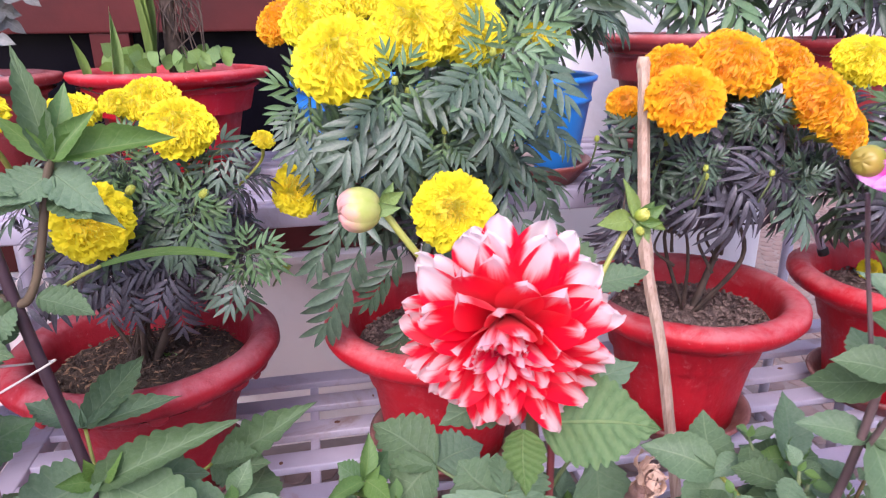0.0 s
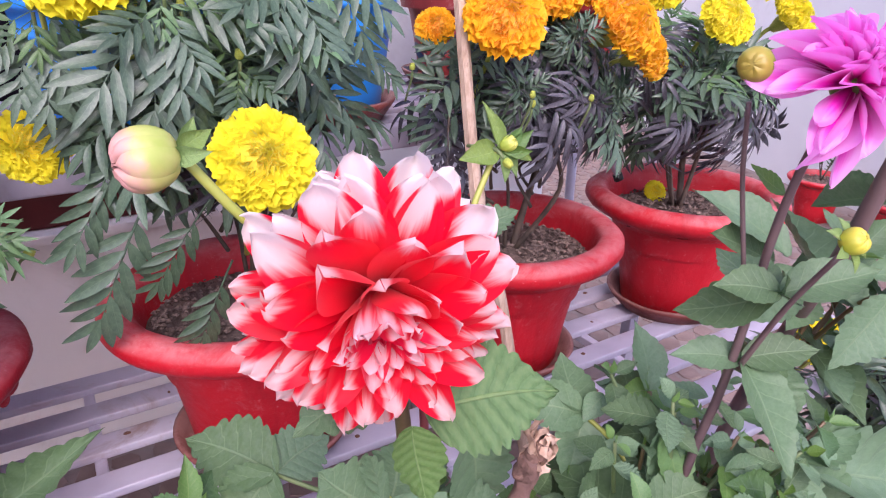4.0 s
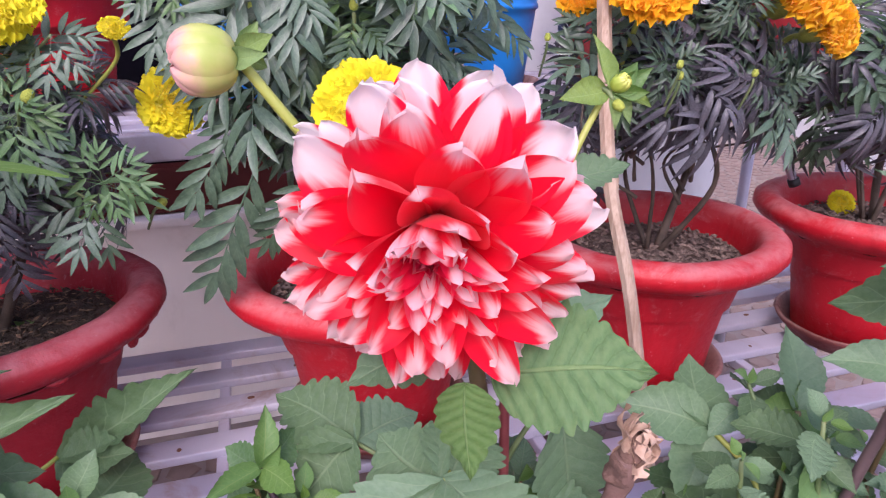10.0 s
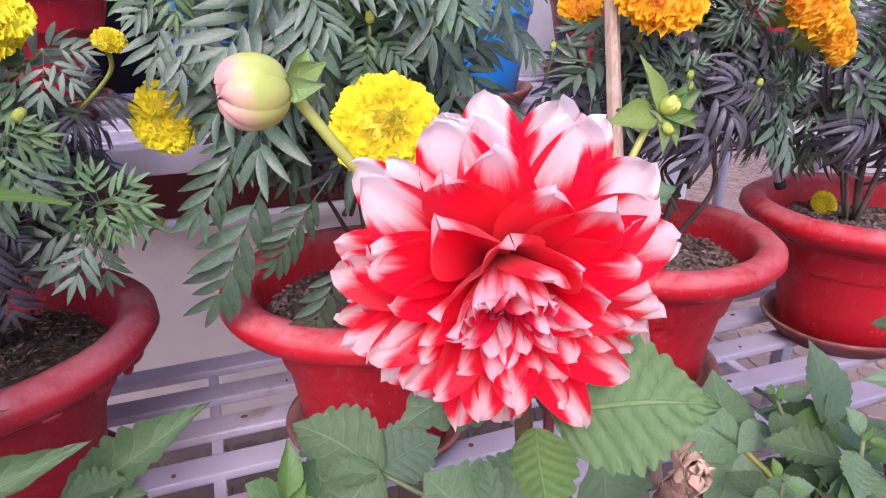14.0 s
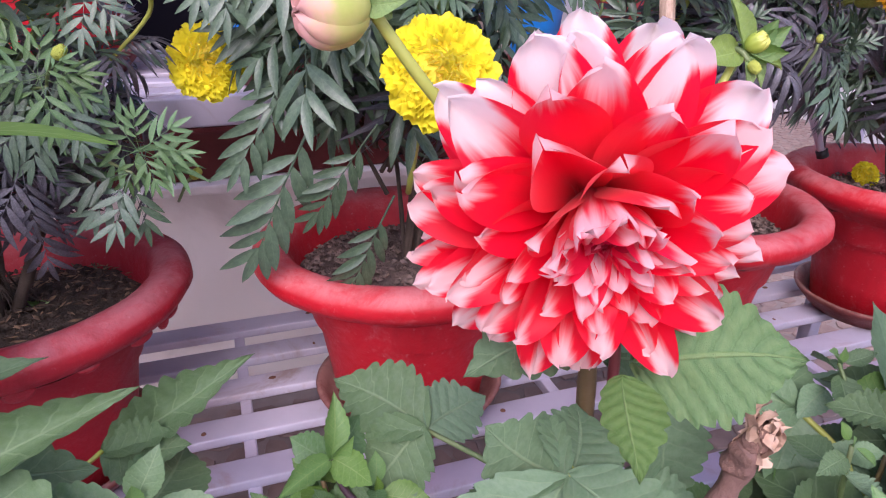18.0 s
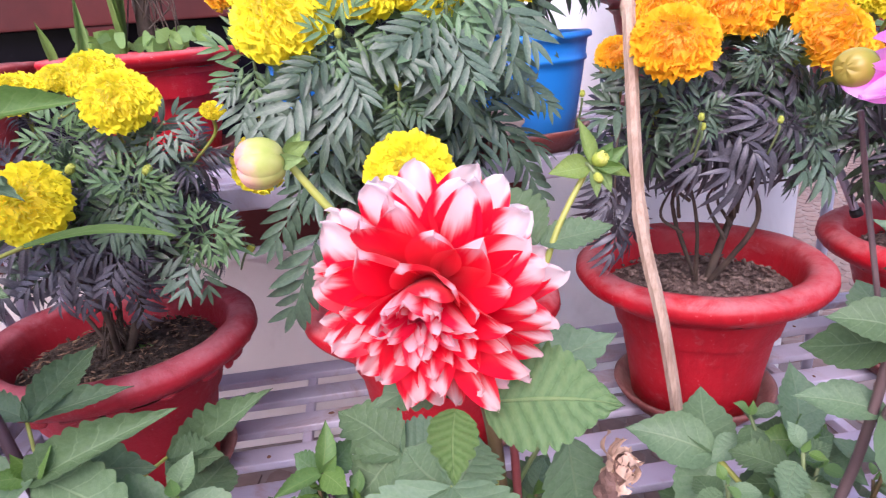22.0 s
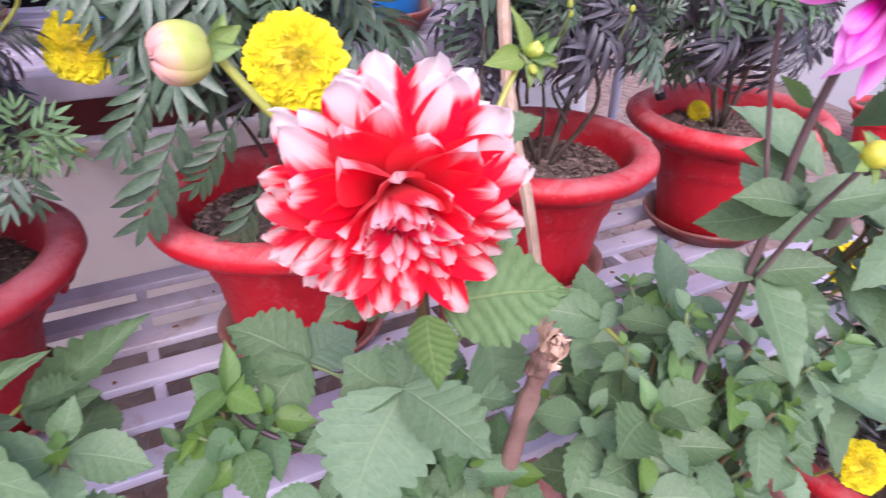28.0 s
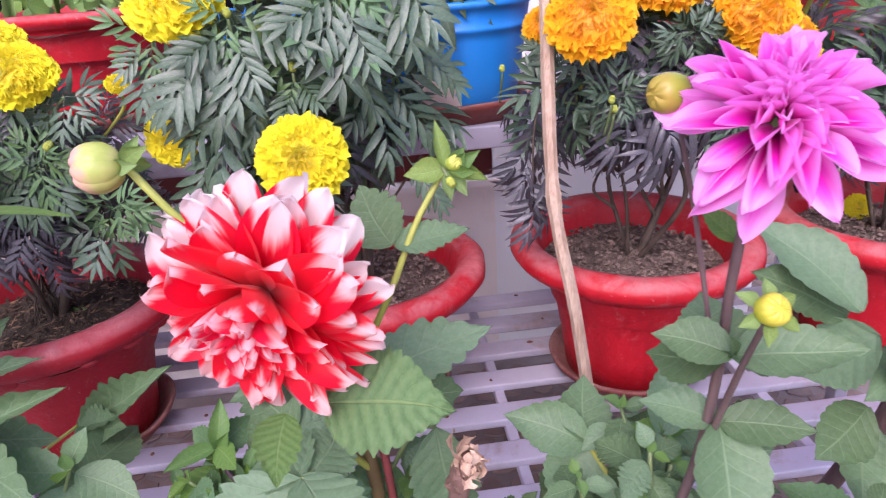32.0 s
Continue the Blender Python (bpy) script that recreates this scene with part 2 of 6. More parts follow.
M_STAKE = fibre("split_bamboo", (0.32, 0.21, 0.145), (0.50, 0.37, 0.28), (0.20, 0.12, 0.08))
M_STUB = surface("cut_stem_bark", (0.14, 0.075, 0.06), (0.23, 0.135, 0.11), 25, 0.75, 0.6, 160, dist=0.003)
M_COLLAR = surface("torn_bark_collar", (0.11, 0.06, 0.045), (0.22, 0.12, 0.09), 45, 0.85, 0.9, 220, dist=0.004)
M_FRAY = surface("frayed_dry_fibre", (0.34, 0.20, 0.13), (0.60, 0.42, 0.31), 60, 0.8, 0.6, 300)
M_TWINE = surface("cotton_twine", (0.6, 0.56, 0.48), (0.72, 0.68, 0.6), 120, 0.9, 0.8, 700)
M_STEM = surface("green_stem", (0.27, 0.31, 0.05), (0.38, 0.39, 0.08), 22, 0.45, 0.2, 160)
M_STALK = surface("leaf_stalk_green", (0.10, 0.15, 0.05), (0.16, 0.2, 0.08), 22, 0.5, 0.2, 160)
M_STEM_P = surface("purple_stem", (0.095, 0.055, 0.058), (0.155, 0.10, 0.095), 14, 0.45, 0.35, 120)
M_STEM_D = surface("dark_purple_stem", (0.032, 0.016, 0.024), (0.068, 0.036, 0.045), 14, 0.42, 0.3, 120)
M_PEBBLE = surface("white_pebble", (0.62, 0.6, 0.58), (0.75, 0.73, 0.7), 30, 0.6, 0.3, 200, rand=0.25)
M_STEM_R = surface("reddish_stem", (0.11, 0.07, 0.032), (0.17, 0.12, 0.048), 14, 0.45, 0.3, 120)
M_STEM_B = surface("olive_brown_stem", (0.075, 0.055, 0.035), (0.13, 0.095, 0.055), 14, 0.45, 0.3, 120)
M_TRUNK = surface("marigold_trunk", (0.05, 0.034, 0.024), (0.115, 0.08, 0.058), 30, 0.8, 0.5, 200)
M_LEAF = leaf_paint("dahlia_leaf", (0.088, 0.168, 0.072), (0.138, 0.228, 0.112), (0.22, 0.31, 0.17), relief=0.7, rand=0.4, haze=0.2)
M_LEAF_Y = leaf_paint("young_dahlia_leaf", (0.085, 0.19, 0.035), (0.135, 0.255, 0.055), (0.23, 0.33, 0.11), share=0.32, rough=0.4, relief=0.2, haze=0.06)
M_LEAF_P = leaf_paint("pleated_dahlia_leaf", (0.072, 0.165, 0.034), (0.12, 0.225, 0.055), (0.25, 0.36, 0.14), teeth=9.0, share=0.28, rough=0.4, relief=0.9, haze=0.06, groove_shade=(0.055, 0.13, 0.03))
M_LEAF_D = leaf_paint("deep_green_leaf", (0.05, 0.12, 0.038), (0.085, 0.175, 0.055), (0.15, 0.22, 0.12), relief=0.2)
M_LEAF_O = leaf_paint("ovate_dahlia_leaf", (0.088, 0.166, 0.070), (0.140, 0.232, 0.112), (0.21, 0.30, 0.16), relief=0.35, rand=0.6, rough=0.4, haze=0.12)
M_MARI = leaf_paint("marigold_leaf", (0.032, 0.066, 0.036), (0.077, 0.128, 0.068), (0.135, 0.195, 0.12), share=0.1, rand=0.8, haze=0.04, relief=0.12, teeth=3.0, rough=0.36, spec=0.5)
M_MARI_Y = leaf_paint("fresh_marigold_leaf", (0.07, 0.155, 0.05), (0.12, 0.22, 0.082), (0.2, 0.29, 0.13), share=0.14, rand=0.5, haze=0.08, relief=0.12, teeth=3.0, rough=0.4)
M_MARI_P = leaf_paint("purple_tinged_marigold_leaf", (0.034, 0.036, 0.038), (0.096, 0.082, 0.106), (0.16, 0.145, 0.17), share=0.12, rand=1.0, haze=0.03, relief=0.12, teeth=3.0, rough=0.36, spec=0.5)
M_CLOVER = leaf_paint("clover_leaf", (0.17, 0.31, 0.06), (0.24, 0.40, 0.10), (0.30, 0.44, 0.15), share=0.35, relief=0.05)
M_SILVER = leaf_paint("silvery_leaf", (0.17, 0.18, 0.16), (0.26, 0.27, 0.25), (0.32, 0.33, 0.3), share=0.1)
M_RED = petal_paint("white_tipped_red_petal", (0.66, 0.0, 0.012), (0.88, 0.003, 0.03), (0.83, 0.59, 0.59), 0.47, 0.80, 0.60, share=0.5, streak=0.30, clear=0.72)
M_RED_TOP = petal_paint("broad_white_petal", (0.66, 0.0, 0.012), (0.88, 0.004, 0.04), (0.85, 0.75, 0.75), 0.32, 0.56, 0.55, share=0.5, streak=0.24, clear=0.8)
M_RED_MID = petal_paint("red_petal_pale_tip", (0.68, 0.0, 0.012), (0.90, 0.003, 0.03), (0.85, 0.58, 0.59), 0.60, 0.92, 0.50, share=0.5, streak=0.34, clear=0.7)
M_RED_IN = petal_paint("striped_inner_petal", (0.80, 0.002, 0.04), (0.90, 0.012, 0.07), (0.90, 0.62, 0.66), 0.34, 0.74, 0.60, share=0.55, streak=0.45, clear=0.35)
M_PINKP = petal_paint("magenta_petal", (0.45, 0.0, 0.17), (0.84, 0.010, 0.54), (0.95, 0.42, 0.86), 0.36, 1.05, -0.75, 0.4, streak=0.2)
M_PINK_IN = petal_paint("deep_magenta_petal", (0.62, 0.0, 0.30), (0.80, 0.012, 0.50), (0.94, 0.32, 0.82), 0.40, 1.1, -0.7, 0.4, streak=0.2)
M_YELLOW = petal_paint("yellow_marigold_petal", (0.90, 0.66, 0.0), (0.93, 0.77, 0.003), (0.95, 0.86, 0.022), 0.2, 0.9, 0.0, 0.42)
M_ORANGE = petal_paint("orange_marigold_petal", (0.95, 0.35, 0.0), (0.97, 0.45, 0.0), (0.98, 0.55, 0.004), 0.2, 0.9, 0.0, 0.42)
M_BUD = bract_paint("dahlia_bud", (0.36, 0.44, 0.08), (0.52, 0.52, 0.17), (0.72, 0.38, 0.34))
M_BUD_O = bract_paint("orange_tinged_bud", (0.24, 0.33, 0.03), (0.34, 0.40, 0.04), (0.40, 0.30, 0.05))
M_BUD_G = bract_paint("lime_bud", (0.34, 0.45, 0.06), (0.44, 0.54, 0.08), (0.56, 0.58, 0.12))
M_STEM_RED = surface("dark_red_stem", (0.17, 0.03, 0.035), (0.26, 0.06, 0.055), 14, 0.45, 0.3, 120)
M_BUD_Y = bract_paint("yellow_bud", (0.42, 0.44, 0.03), (0.54, 0.53, 0.05), (0.62, 0.55, 0.06))
M_SEPAL = leaf_paint("sepal", (0.16, 0.27, 0.05), (0.24, 0.36, 0.09), (0.3, 0.42, 0.15), share=0.25)
M_SEED = surface("small_marigold_bud", (0.28, 0.36, 0.06), (0.48, 0.50, 0.06), 60, 0.6, 0.5, 400)


# ---- mesh helpers ----
def mesh(name, bm, *mats, smooth=True):
    d = bpy.data.meshes.new(name)
    bm.normal_update()
    bm.to_mesh(d)
    bm.free()
    for m in mats:
        d.materials.append(m)
    if smooth:
        d.polygons.foreach_set("use_smooth", [True] * len(d.polygons))
    return d


def part(name, data, parent=None, label="", m=None, mat=None, smooth=True):
    """One mesh object under a thing or a part, in the world's coordinates (or at the pose m)."""
    if isinstance(data, bmesh.types.BMesh):
        data = mesh(name, data, mat, smooth=smooth)
    ob = new(name, data)
    if parent:
        ob.parent = parent
        ob.matrix_parent_inverse = WORLD[parent.name].inverted()
    if m is not None:
        ob.matrix_basis = m
    WORLD[ob.name] = m if m is not None else Matrix()
    if label:
        ob["label"] = label
    return ob


WORLD = {}


def thing(name, at, label, category, group="", kind=""):
    """An Empty at the base of a thing, that parents its parts."""
    ob = new(name)
    ob.empty_display_size = 0.02
    ob.matrix_basis = Matrix.Translation(at)
    WORLD[ob.name] = ob.matrix_basis.copy()
    return tagged(ob, label, category, group, kind)


def lathe(profile, n=48, wobble=0.0, close=False, seed=0):
    """Turns a profile of (radius, height) round z."""
    bm = bmesh.new()
    rings = []
    for r, z in profile:
        ring = []
        for i in range(n):
            a = 2 * math.pi * i / n
            k = 1 + wobble * noise.noise((3 * math.cos(a), 3 * math.sin(a), z * 14 + seed))
            ring.append(bm.verts.new((r * k * math.cos(a), r * k * math.sin(a), z + wobble * 0.12 * noise.noise((2 * math.cos(a), 2 * math.sin(a), seed + 7)))))
        rings.append(ring)
    for a, b in zip(rings, rings[1:]):
        for i in range(n):
            bm.faces.new((a[i], a[(i + 1) % n], b[(i + 1) % n], b[i]))
    if close:
        bm.faces.new(rings[0][::-1])
        bm.faces.new(rings[-1])
    return bm


def tube(points, radii, n=8, rough=0.0, bm=None, caps=True):
    """A swept stem through the points, tapering by radii."""
    bm = bm or bmesh.new()
    pts = [Vector(p) for p in points]
    if isinstance(radii, (int, float)):
        radii = [radii] * len(pts)
    rings, side = [], None
    for i, p in enumerate(pts):
        d = (pts[min(i + 1, len(pts) - 1)] - pts[max(i - 1, 0)]).normalized()
        side = (d.orthogonal() if side is None else side - d * side.dot(d)).normalized()
        up = d.cross(side)
        ring = []
        for k in range(n):
            a = 2 * math.pi * k / n
            q = p + radii[i] * (1 + rough * noise.noise(p * 60 + Vector((math.cos(a), math.sin(a), 0)))) * (side * math.cos(a) + up * math.sin(a))
            ring.append(bm.verts.new(q))
        rings.append(ring)
    for a, b in zip(rings, rings[1:]):
        for k in range(n):
            bm.faces.new((a[k], a[(k + 1) % n], b[(k + 1) % n], b[k]))
    if caps:
        bm.faces.new(rings[0][::-1]), bm.faces.new(rings[-1])
    return bm


def curve(points, steps=6):
    """A smooth line through the points."""
    p = [Vector(q) for q in points]
    p = [2 * p[0] - p[1], *p, 2 * p[-1] - p[-2]]
    out = []
    for a, b, c, d in zip(p, p[1:], p[2:], p[3:]):
        for i in range(steps):
            t = i / steps
            out.append(0.5 * (2 * b + (c - a) * t + (2 * a - 5 * b + 4 * c - d) * t * t + (3 * b - a - 3 * c + d) * t ** 3))
    return [*out, p[-2]]


def stem(points, r0, r1, mat, parent, name="stem", n=8, rough=0.06, label=""):
    pts = curve(points)
    k = len(pts) - 1
    return part(name, tube(pts, [r0 + (r1 - r0) * i / k for i in range(k + 1)], n, rough), parent, label, mat=mat)


def box(lo, hi, bevel=0.0, bm=None):
    bm = bm or bmesh.new()
    vs = bmesh.ops.create_cube(bm, size=1)["verts"]
    for v in vs:
        v.co = Vector([(a + b) / 2 + c * (b - a) for a, b, c in zip(lo, hi, v.co)])
    if bevel:
        bmesh.ops.bevel(bm, geom=[e for e in bm.edges if e.verts[0] in vs], offset=bevel, segments=2, affect="EDGES", profile=0.7)
    return bm


def sheet(rows, bm=None, uv=True):
    """Faces over a grid of points, rows from foot to tip, with u across and v along."""
    bm = bm or bmesh.new()
    lay = bm.loops.layers.uv.verify()
    nr, nc = len(rows), len(rows[0])
    vs = [[bm.verts.new(p) for p in r] for r in rows]
    for i in range(nr - 1):
        for j in range(nc - 1):
            f = bm.faces.new((vs[i][j], vs[i][j + 1], vs[i + 1][j + 1], vs[i + 1][j]))
            for lp, (a, b) in zip(f.loops, ((i, j), (i, j + 1), (i + 1, j + 1), (i + 1, j))):
                lp[lay].uv = (b / (nc - 1), a / (nr - 1))
    return bm


def basis(origin, along, normal, sx=1.0, sy=1.0, sz=1.0):
    """A pose whose y runs along and whose z leans to normal."""
    y = Vector(along).normalized()
    x = y.cross(Vector(normal))
    x = x.normalized() if x.length > 1e-5 else y.orthogonal().normalized()
    z = x.cross(y)
    m = Matrix((x * sx, y * sy, z * sz)).transposed().to_4x4()
    m.translation = origin
    return m


rnd = random.Random(11)


# ---- leaf, petal and flower meshes ----
def leaf_mesh(name, mat, bend=0.1, fold=0.12, teeth=11, tooth=0.09, wide=0.42, pleat=0.012, seed=0):
    """An ovate toothed leaf of length 1 along y, half-width 0.3 or so, folded along its midrib."""
    rows, nv, nc = [], teeth * 4, 5 if pleat > 0.03 else 4
    for i in range(nv + 1):
        v = i / nv
        w = 0.275 * (math.sin(math.pi * v ** (0.66 + wide * 0.5)) ** 0.76) * (1 - 0.12 * v)
        w = max(w * (1 - 0.4 * max(0.0, (v - 0.55) / 0.45) ** 1.5), 0.004)
        if 0 < i < nv:
            w *= 1 + tooth * (-1.0, 0.1, 0.8, 1.0)[i % 4] * (0.4 + 1.2 * rndm(seed, i // 4)) * min(1.0, 0.25 + v * 1.3)
        row = []
        for j in range(-nc, nc + 1):
            u = j / nc
            ang = fold * abs(u)
            ruffle = 0.018 * math.sin(9 * v + seed + (2 if u > 0 else 0)) * abs(u) ** 2
            vein = pleat * abs(math.sin((v - 0.22 * abs(u)) * (9 if pleat > 0.03 else 7) * math.pi)) * min(1, abs(u) * 2.5) * (1 - v * 0.5)
            z = abs(u) * w * math.sin(ang) * 1.5 + ruffle + vein - bend * v * v + 0.02 * math.sin(5 * v + seed)
            skew = 0.03 * math.sin(3.1 * v + seed * 1.7)
            row.append((u * w * math.cos(ang) + skew, v - 0.02 * abs(u), z))
        rows.append(row)
    return mesh(name, sheet(rows), mat)


def rndm(*k):
    return (math.sin(sum((i + 1) * 12.9898 * (x + 1.3) for i, x in enumerate(k))) * 43758.5453) % 1.0


LEAVES = {}
for key, mt, tooth in (("green", M_LEAF, 0.10), ("young", M_LEAF_Y, 0.05), ("deep", M_LEAF_D, 0.07), ("ovate", M_LEAF_O, 0.045)):
    LEAVES[key] = [leaf_mesh("leaf", mt, b, f, te, tooth, wd, pl, s) for s, (b, f, te, wd, pl) in enumerate((
        (0.10, 0.25, 9, 0.42, 0.018), (0.18, 0.4, 10, 0.30, 0.022), (0.05, 0.15, 8, 0.5, 0.016), (0.25, 0.3, 9, 0.38, 0.022), (-0.06, 0.35, 10, 0.45, 0.018)))]
LEAVES["pleated"] = [leaf_mesh("leaf", M_LEAF_P, 0.14, 0.12, 12, 0.075, 0.28, 0.075, 9)]
LEAVES["crisp"] = [leaf_mesh("leaf", M_LEAF_P, 0.2, 0.35, 7, 0.09, 0.32, 0.03, 4)]
LEAVES["sepal"] = [leaf_mesh("leaf", M_SEPAL, 0.35, 0.5, 8, 0.02, 0.5, 0.0, s) for s in range(3)]


def leaf(parent, a, b, width, face=(0, -0.5, 1), kind="green", var=None, name="leaf"):
    """A leaf from its stalk's end a to its tip b, of the given full width."""
    a, b = Vector(a), Vector(b)
    d = b - a
    pool = LEAVES[kind]
    data = pool[rnd.randrange(len(pool)) if var is None else var % len(pool)]
    return part(name, data, parent, m=basis(a, d, face, width / 0.52, d.length, d.length))


def petal_mesh(name, mat, cup=0.5, curl=0.1, point=0.1, seed=0, foot=0.3, fold=0.0, nv=13, nc=4):
    """A broad petal of length 1 along y and full width 1, hollow towards +z. cup lifts its edges, fold creases it along the middle, curl lifts its tip (or bends it back)."""
    r = random.Random(seed * 7 + 3)
    lop, wave, ph, notch = r.uniform(-0.09, 0.09), r.uniform(0.02, 0.075), r.uniform(0, 6), r.uniform(-0.03, 0.03)
    rows = []
    for i in range(nv + 1):
        v = 1 - (1 - i / nv) ** 1.35
        if v < 0.62:
            w = 0.5 * (foot + (1 - foot) * math.sin(math.pi / 2 * v / 0.62) ** 1.3)
        else:
            q = (v - 0.62) / 0.38
            w = 0.5 * (math.sqrt(max(0.0, 1 - q * q)) * (1 - point) + point * (1 - q) ** 0.9)
        w = max(w, 0.006)
        row = []
        for j in range(-nc, nc + 1):
            u = j / nc
            a = cup * u
            x = w * math.sin(a) / max(0.2, abs(cup)) * (1 if cup > 0 else -1)
            z = w * (1 - math.cos(a)) / cup * 1.3 + fold * w * abs(u)
            z += curl * v * v + 0.10 * curl * math.sin(5 * v)
            z += wave * math.sin(5 * v + ph + 3.5 * u) * v * v + 0.6 * wave * math.cos(7 * u + ph) * v * abs(u)
            row.append((x + lop * v * v, v * (1 - 0.05 * u * u * (1 - v)) - notch * u * v * v, z))
        rows.append(row)
    return mesh(name, sheet(rows), mat)


def between(table, s):
    """The values of a table of rows (rank, values...) at rank s."""
    for a, b in zip(table, table[1:]):
        if s <= b[0]:
            k = (s - a[0]) / (b[0] - a[0])
            return [p + (q - p) * k for p, q in zip(a[1:], b[1:])]
    return list(table[-1][1:])


def dahlia_head(parent, foot, axis, count, table, paint, seed=1, wild=1.0, loose=0.8, nod=0.0, crown=0.0, hood=0.0):
    """A flower head whose petals follow one spiral from the rim in. A row of the table: rank, lift off the disc in degrees, length, width, cup, curl, point. nod: degrees by which the heart hangs; crown: how much larger the upper petals are; hood: how far those above the heart bend down over it."""
    n0 = Vector(axis).normalized()
    up0 = (Vector((0, 0, 1)) - n0 * n0.z).normalized()
    right = up0.cross(n0)
    r = random.Random(seed)
    m = Matrix((right, up0, n0)).transposed().to_4x4()
    m.translation = Vector(foot)
    head = part("flower_head", lathe([(0.001, -0.012), (0.008, -0.010), (0.011, -0.005), (0.008, -0.001), (0.002, 0.002)], 16), parent, m=m, mat=M_SEPAL)
    pools = {}
    for i in range(count):
        s = i / (count - 1)
        bow = radians(nod) * min(1.0, max(0.0, (s - 0.2) / 0.4))
        n = n0 * math.cos(bow) - up0 * math.sin(bow)
        up = up0 * math.cos(bow) + n0 * math.sin(bow)
        lift, L, W, cup, curl, point = between(table, s)
        calm = wild * (1 - 0.75 * s)
        a = i * 2.39996 + r.uniform(-0.2, 0.2) * calm
        out = right * math.cos(a) + up * math.sin(a)
        p = radians(lift + r.uniform(-10, 10) * calm)
        along = out * math.cos(p) + n * math.sin(p)
        tang = up * math.cos(a) - right * math.sin(a)
        face = n * math.cos(p) - out * math.sin(p) + tang * r.uniform(-0.45, 0.45) * calm
        along = along + tang * r.uniform(-0.2, 0.2) * calm
        mat = paint(s, math.sin(a))
        var = r.randrange(5)
        broad = crown > 0 and math.sin(a) > 0.2
        key = (round(s * 9), mat.name, var, broad)
        if key not in pools:
            pools[key] = petal_mesh("petal", mat, cup * (1.0, 0.5, 1.4, 0.8, -0.5 if s < 0.6 else 1.0)[var], curl + (0.0, 0.14, -0.10, 0.05, -0.16)[var] * calm + (hood * min(1.0, (s - 0.36) / 0.2) if broad and 0.36 < s < 0.72 else 0.0), point * (0.45 if broad else 1.0), seed=len(pools) + seed * 31, fold=(0.0, 0.1, 0.4, 0.0, 0.0)[var] * loose)
        base = Vector(foot) + out * (0.011 * (1 - s) + 0.0012) + n * (0.0105 * s) + up0 * (0.055 * math.sin(bow))
        high = max(-0.3, math.sin(a)) * crown
        ll, ww = L * r.uniform(0.93, 1.06) * (1 + 0.35 * high), W * r.uniform(0.9, 1.1) * (1 + high)
        part("petal", pools[key], head, m=basis(base, along, face, ww, ll, (ww + ll) / 2))
    return head


def marigold_mesh(name, mat, seed, rows=(48, 54, 56, 54, 50, 46, 42, 36, 28, 18)):
    """A full round marigold head of radius 1, its petals ruffled, facing +z."""
    r = random.Random(seed)
    bm = bmesh.new()
    core = []
    for i in range(9):
        th = math.pi * 0.62 * i / 8
        core.append([(0.86 * math.sin(th) * math.cos(a), 0.86 * math.sin(th) * math.sin(a), 0.55 * math.cos(th)) for a in [2 * math.pi * j / 20 for j in range(21)]])
    sheet(core, bm)
    for k, count in enumerate(rows):
        th = radians(104 - 11.2 * k)
        for i in range(count):
            a = 2 * math.pi * (i + 0.5 * (k % 2) + r.uniform(-0.3, 0.3)) / count
            t2 = th + r.uniform(-0.2, 0.2)
            out = Vector((math.cos(a), math.sin(a), 0))
            d = out * math.sin(t2) + Vector((0, 0, math.cos(t2)))
            side = Vector((-math.sin(a), math.cos(a), 0))
            tip = d * r.uniform(0.86, 1.08)
            tip.z *= 0.64
            wide = r.uniform(0.11, 0.18) * (1 - 0.03 * k)
            nrm = (Vector((0, 0, 1)) - d * d.z)
            nrm = nrm.normalized() if nrm.length > 0.05 else out
            g = []
            for vi in range(4):
                v = vi / 3
                row = []
                for ui in range(-2, 3):
                    u = ui / 2
                    c = tip * (0.66 + 0.34 * v)
                    z = 0.07 * math.sin(ui * 2.3 + i * 1.9 + seed) * v + 0.10 * v * v * (1 if ui % 2 else -0.25)
                    row.append(c + side * u * wide * (0.35 + 0.65 * v) + nrm * z - d * 0.11 * u * u * v + d * 0.022 * r.uniform(-1, 1) * v)
                g.append(row)
            sheet(g, bm)
    return mesh(name, bm, mat)


HEADS = {"yellow": [marigold_mesh("flower_head", M_YELLOW, s) for s in (1, 2, 3)], "orange": [marigold_mesh("flower_head", M_ORANGE, s) for s in (4, 5, 6)]}
CALYX = mesh("calyx", lathe([(0.06, -0.95), (0.16, -0.9), (0.30, -0.55), (0.34, -0.2), (0.30, 0.0)], 14), M_STEM)
SMALL_BUD = mesh("bud", lathe([(0.12, -1.0), (0.5, -0.8), (0.62, -0.2), (0.55, 0.35), (0.42, 0.6), (0.45, 0.75), (0.2, 0.85), (0.01, 0.8)], 14, 0.08), M_SEED)


def head(parent, at, radius, axis=(0, -0.6, 0.8), kind="yellow", label=""):
    pool = HEADS[kind]
    n = Vector(axis).normalized()
    m = Matrix.Translation(at) @ n.to_track_quat("Z", "Y").to_matrix().to_4x4() @ Matrix.Rotation(rnd.uniform(0, 6), 4, "Z") @ Matrix.Diagonal((radius, radius, radius, 1))
    h = part("flower_head", rnd.choice(pool), parent, label, m)
    part("calyx", CALYX, h, m=m)
    return h


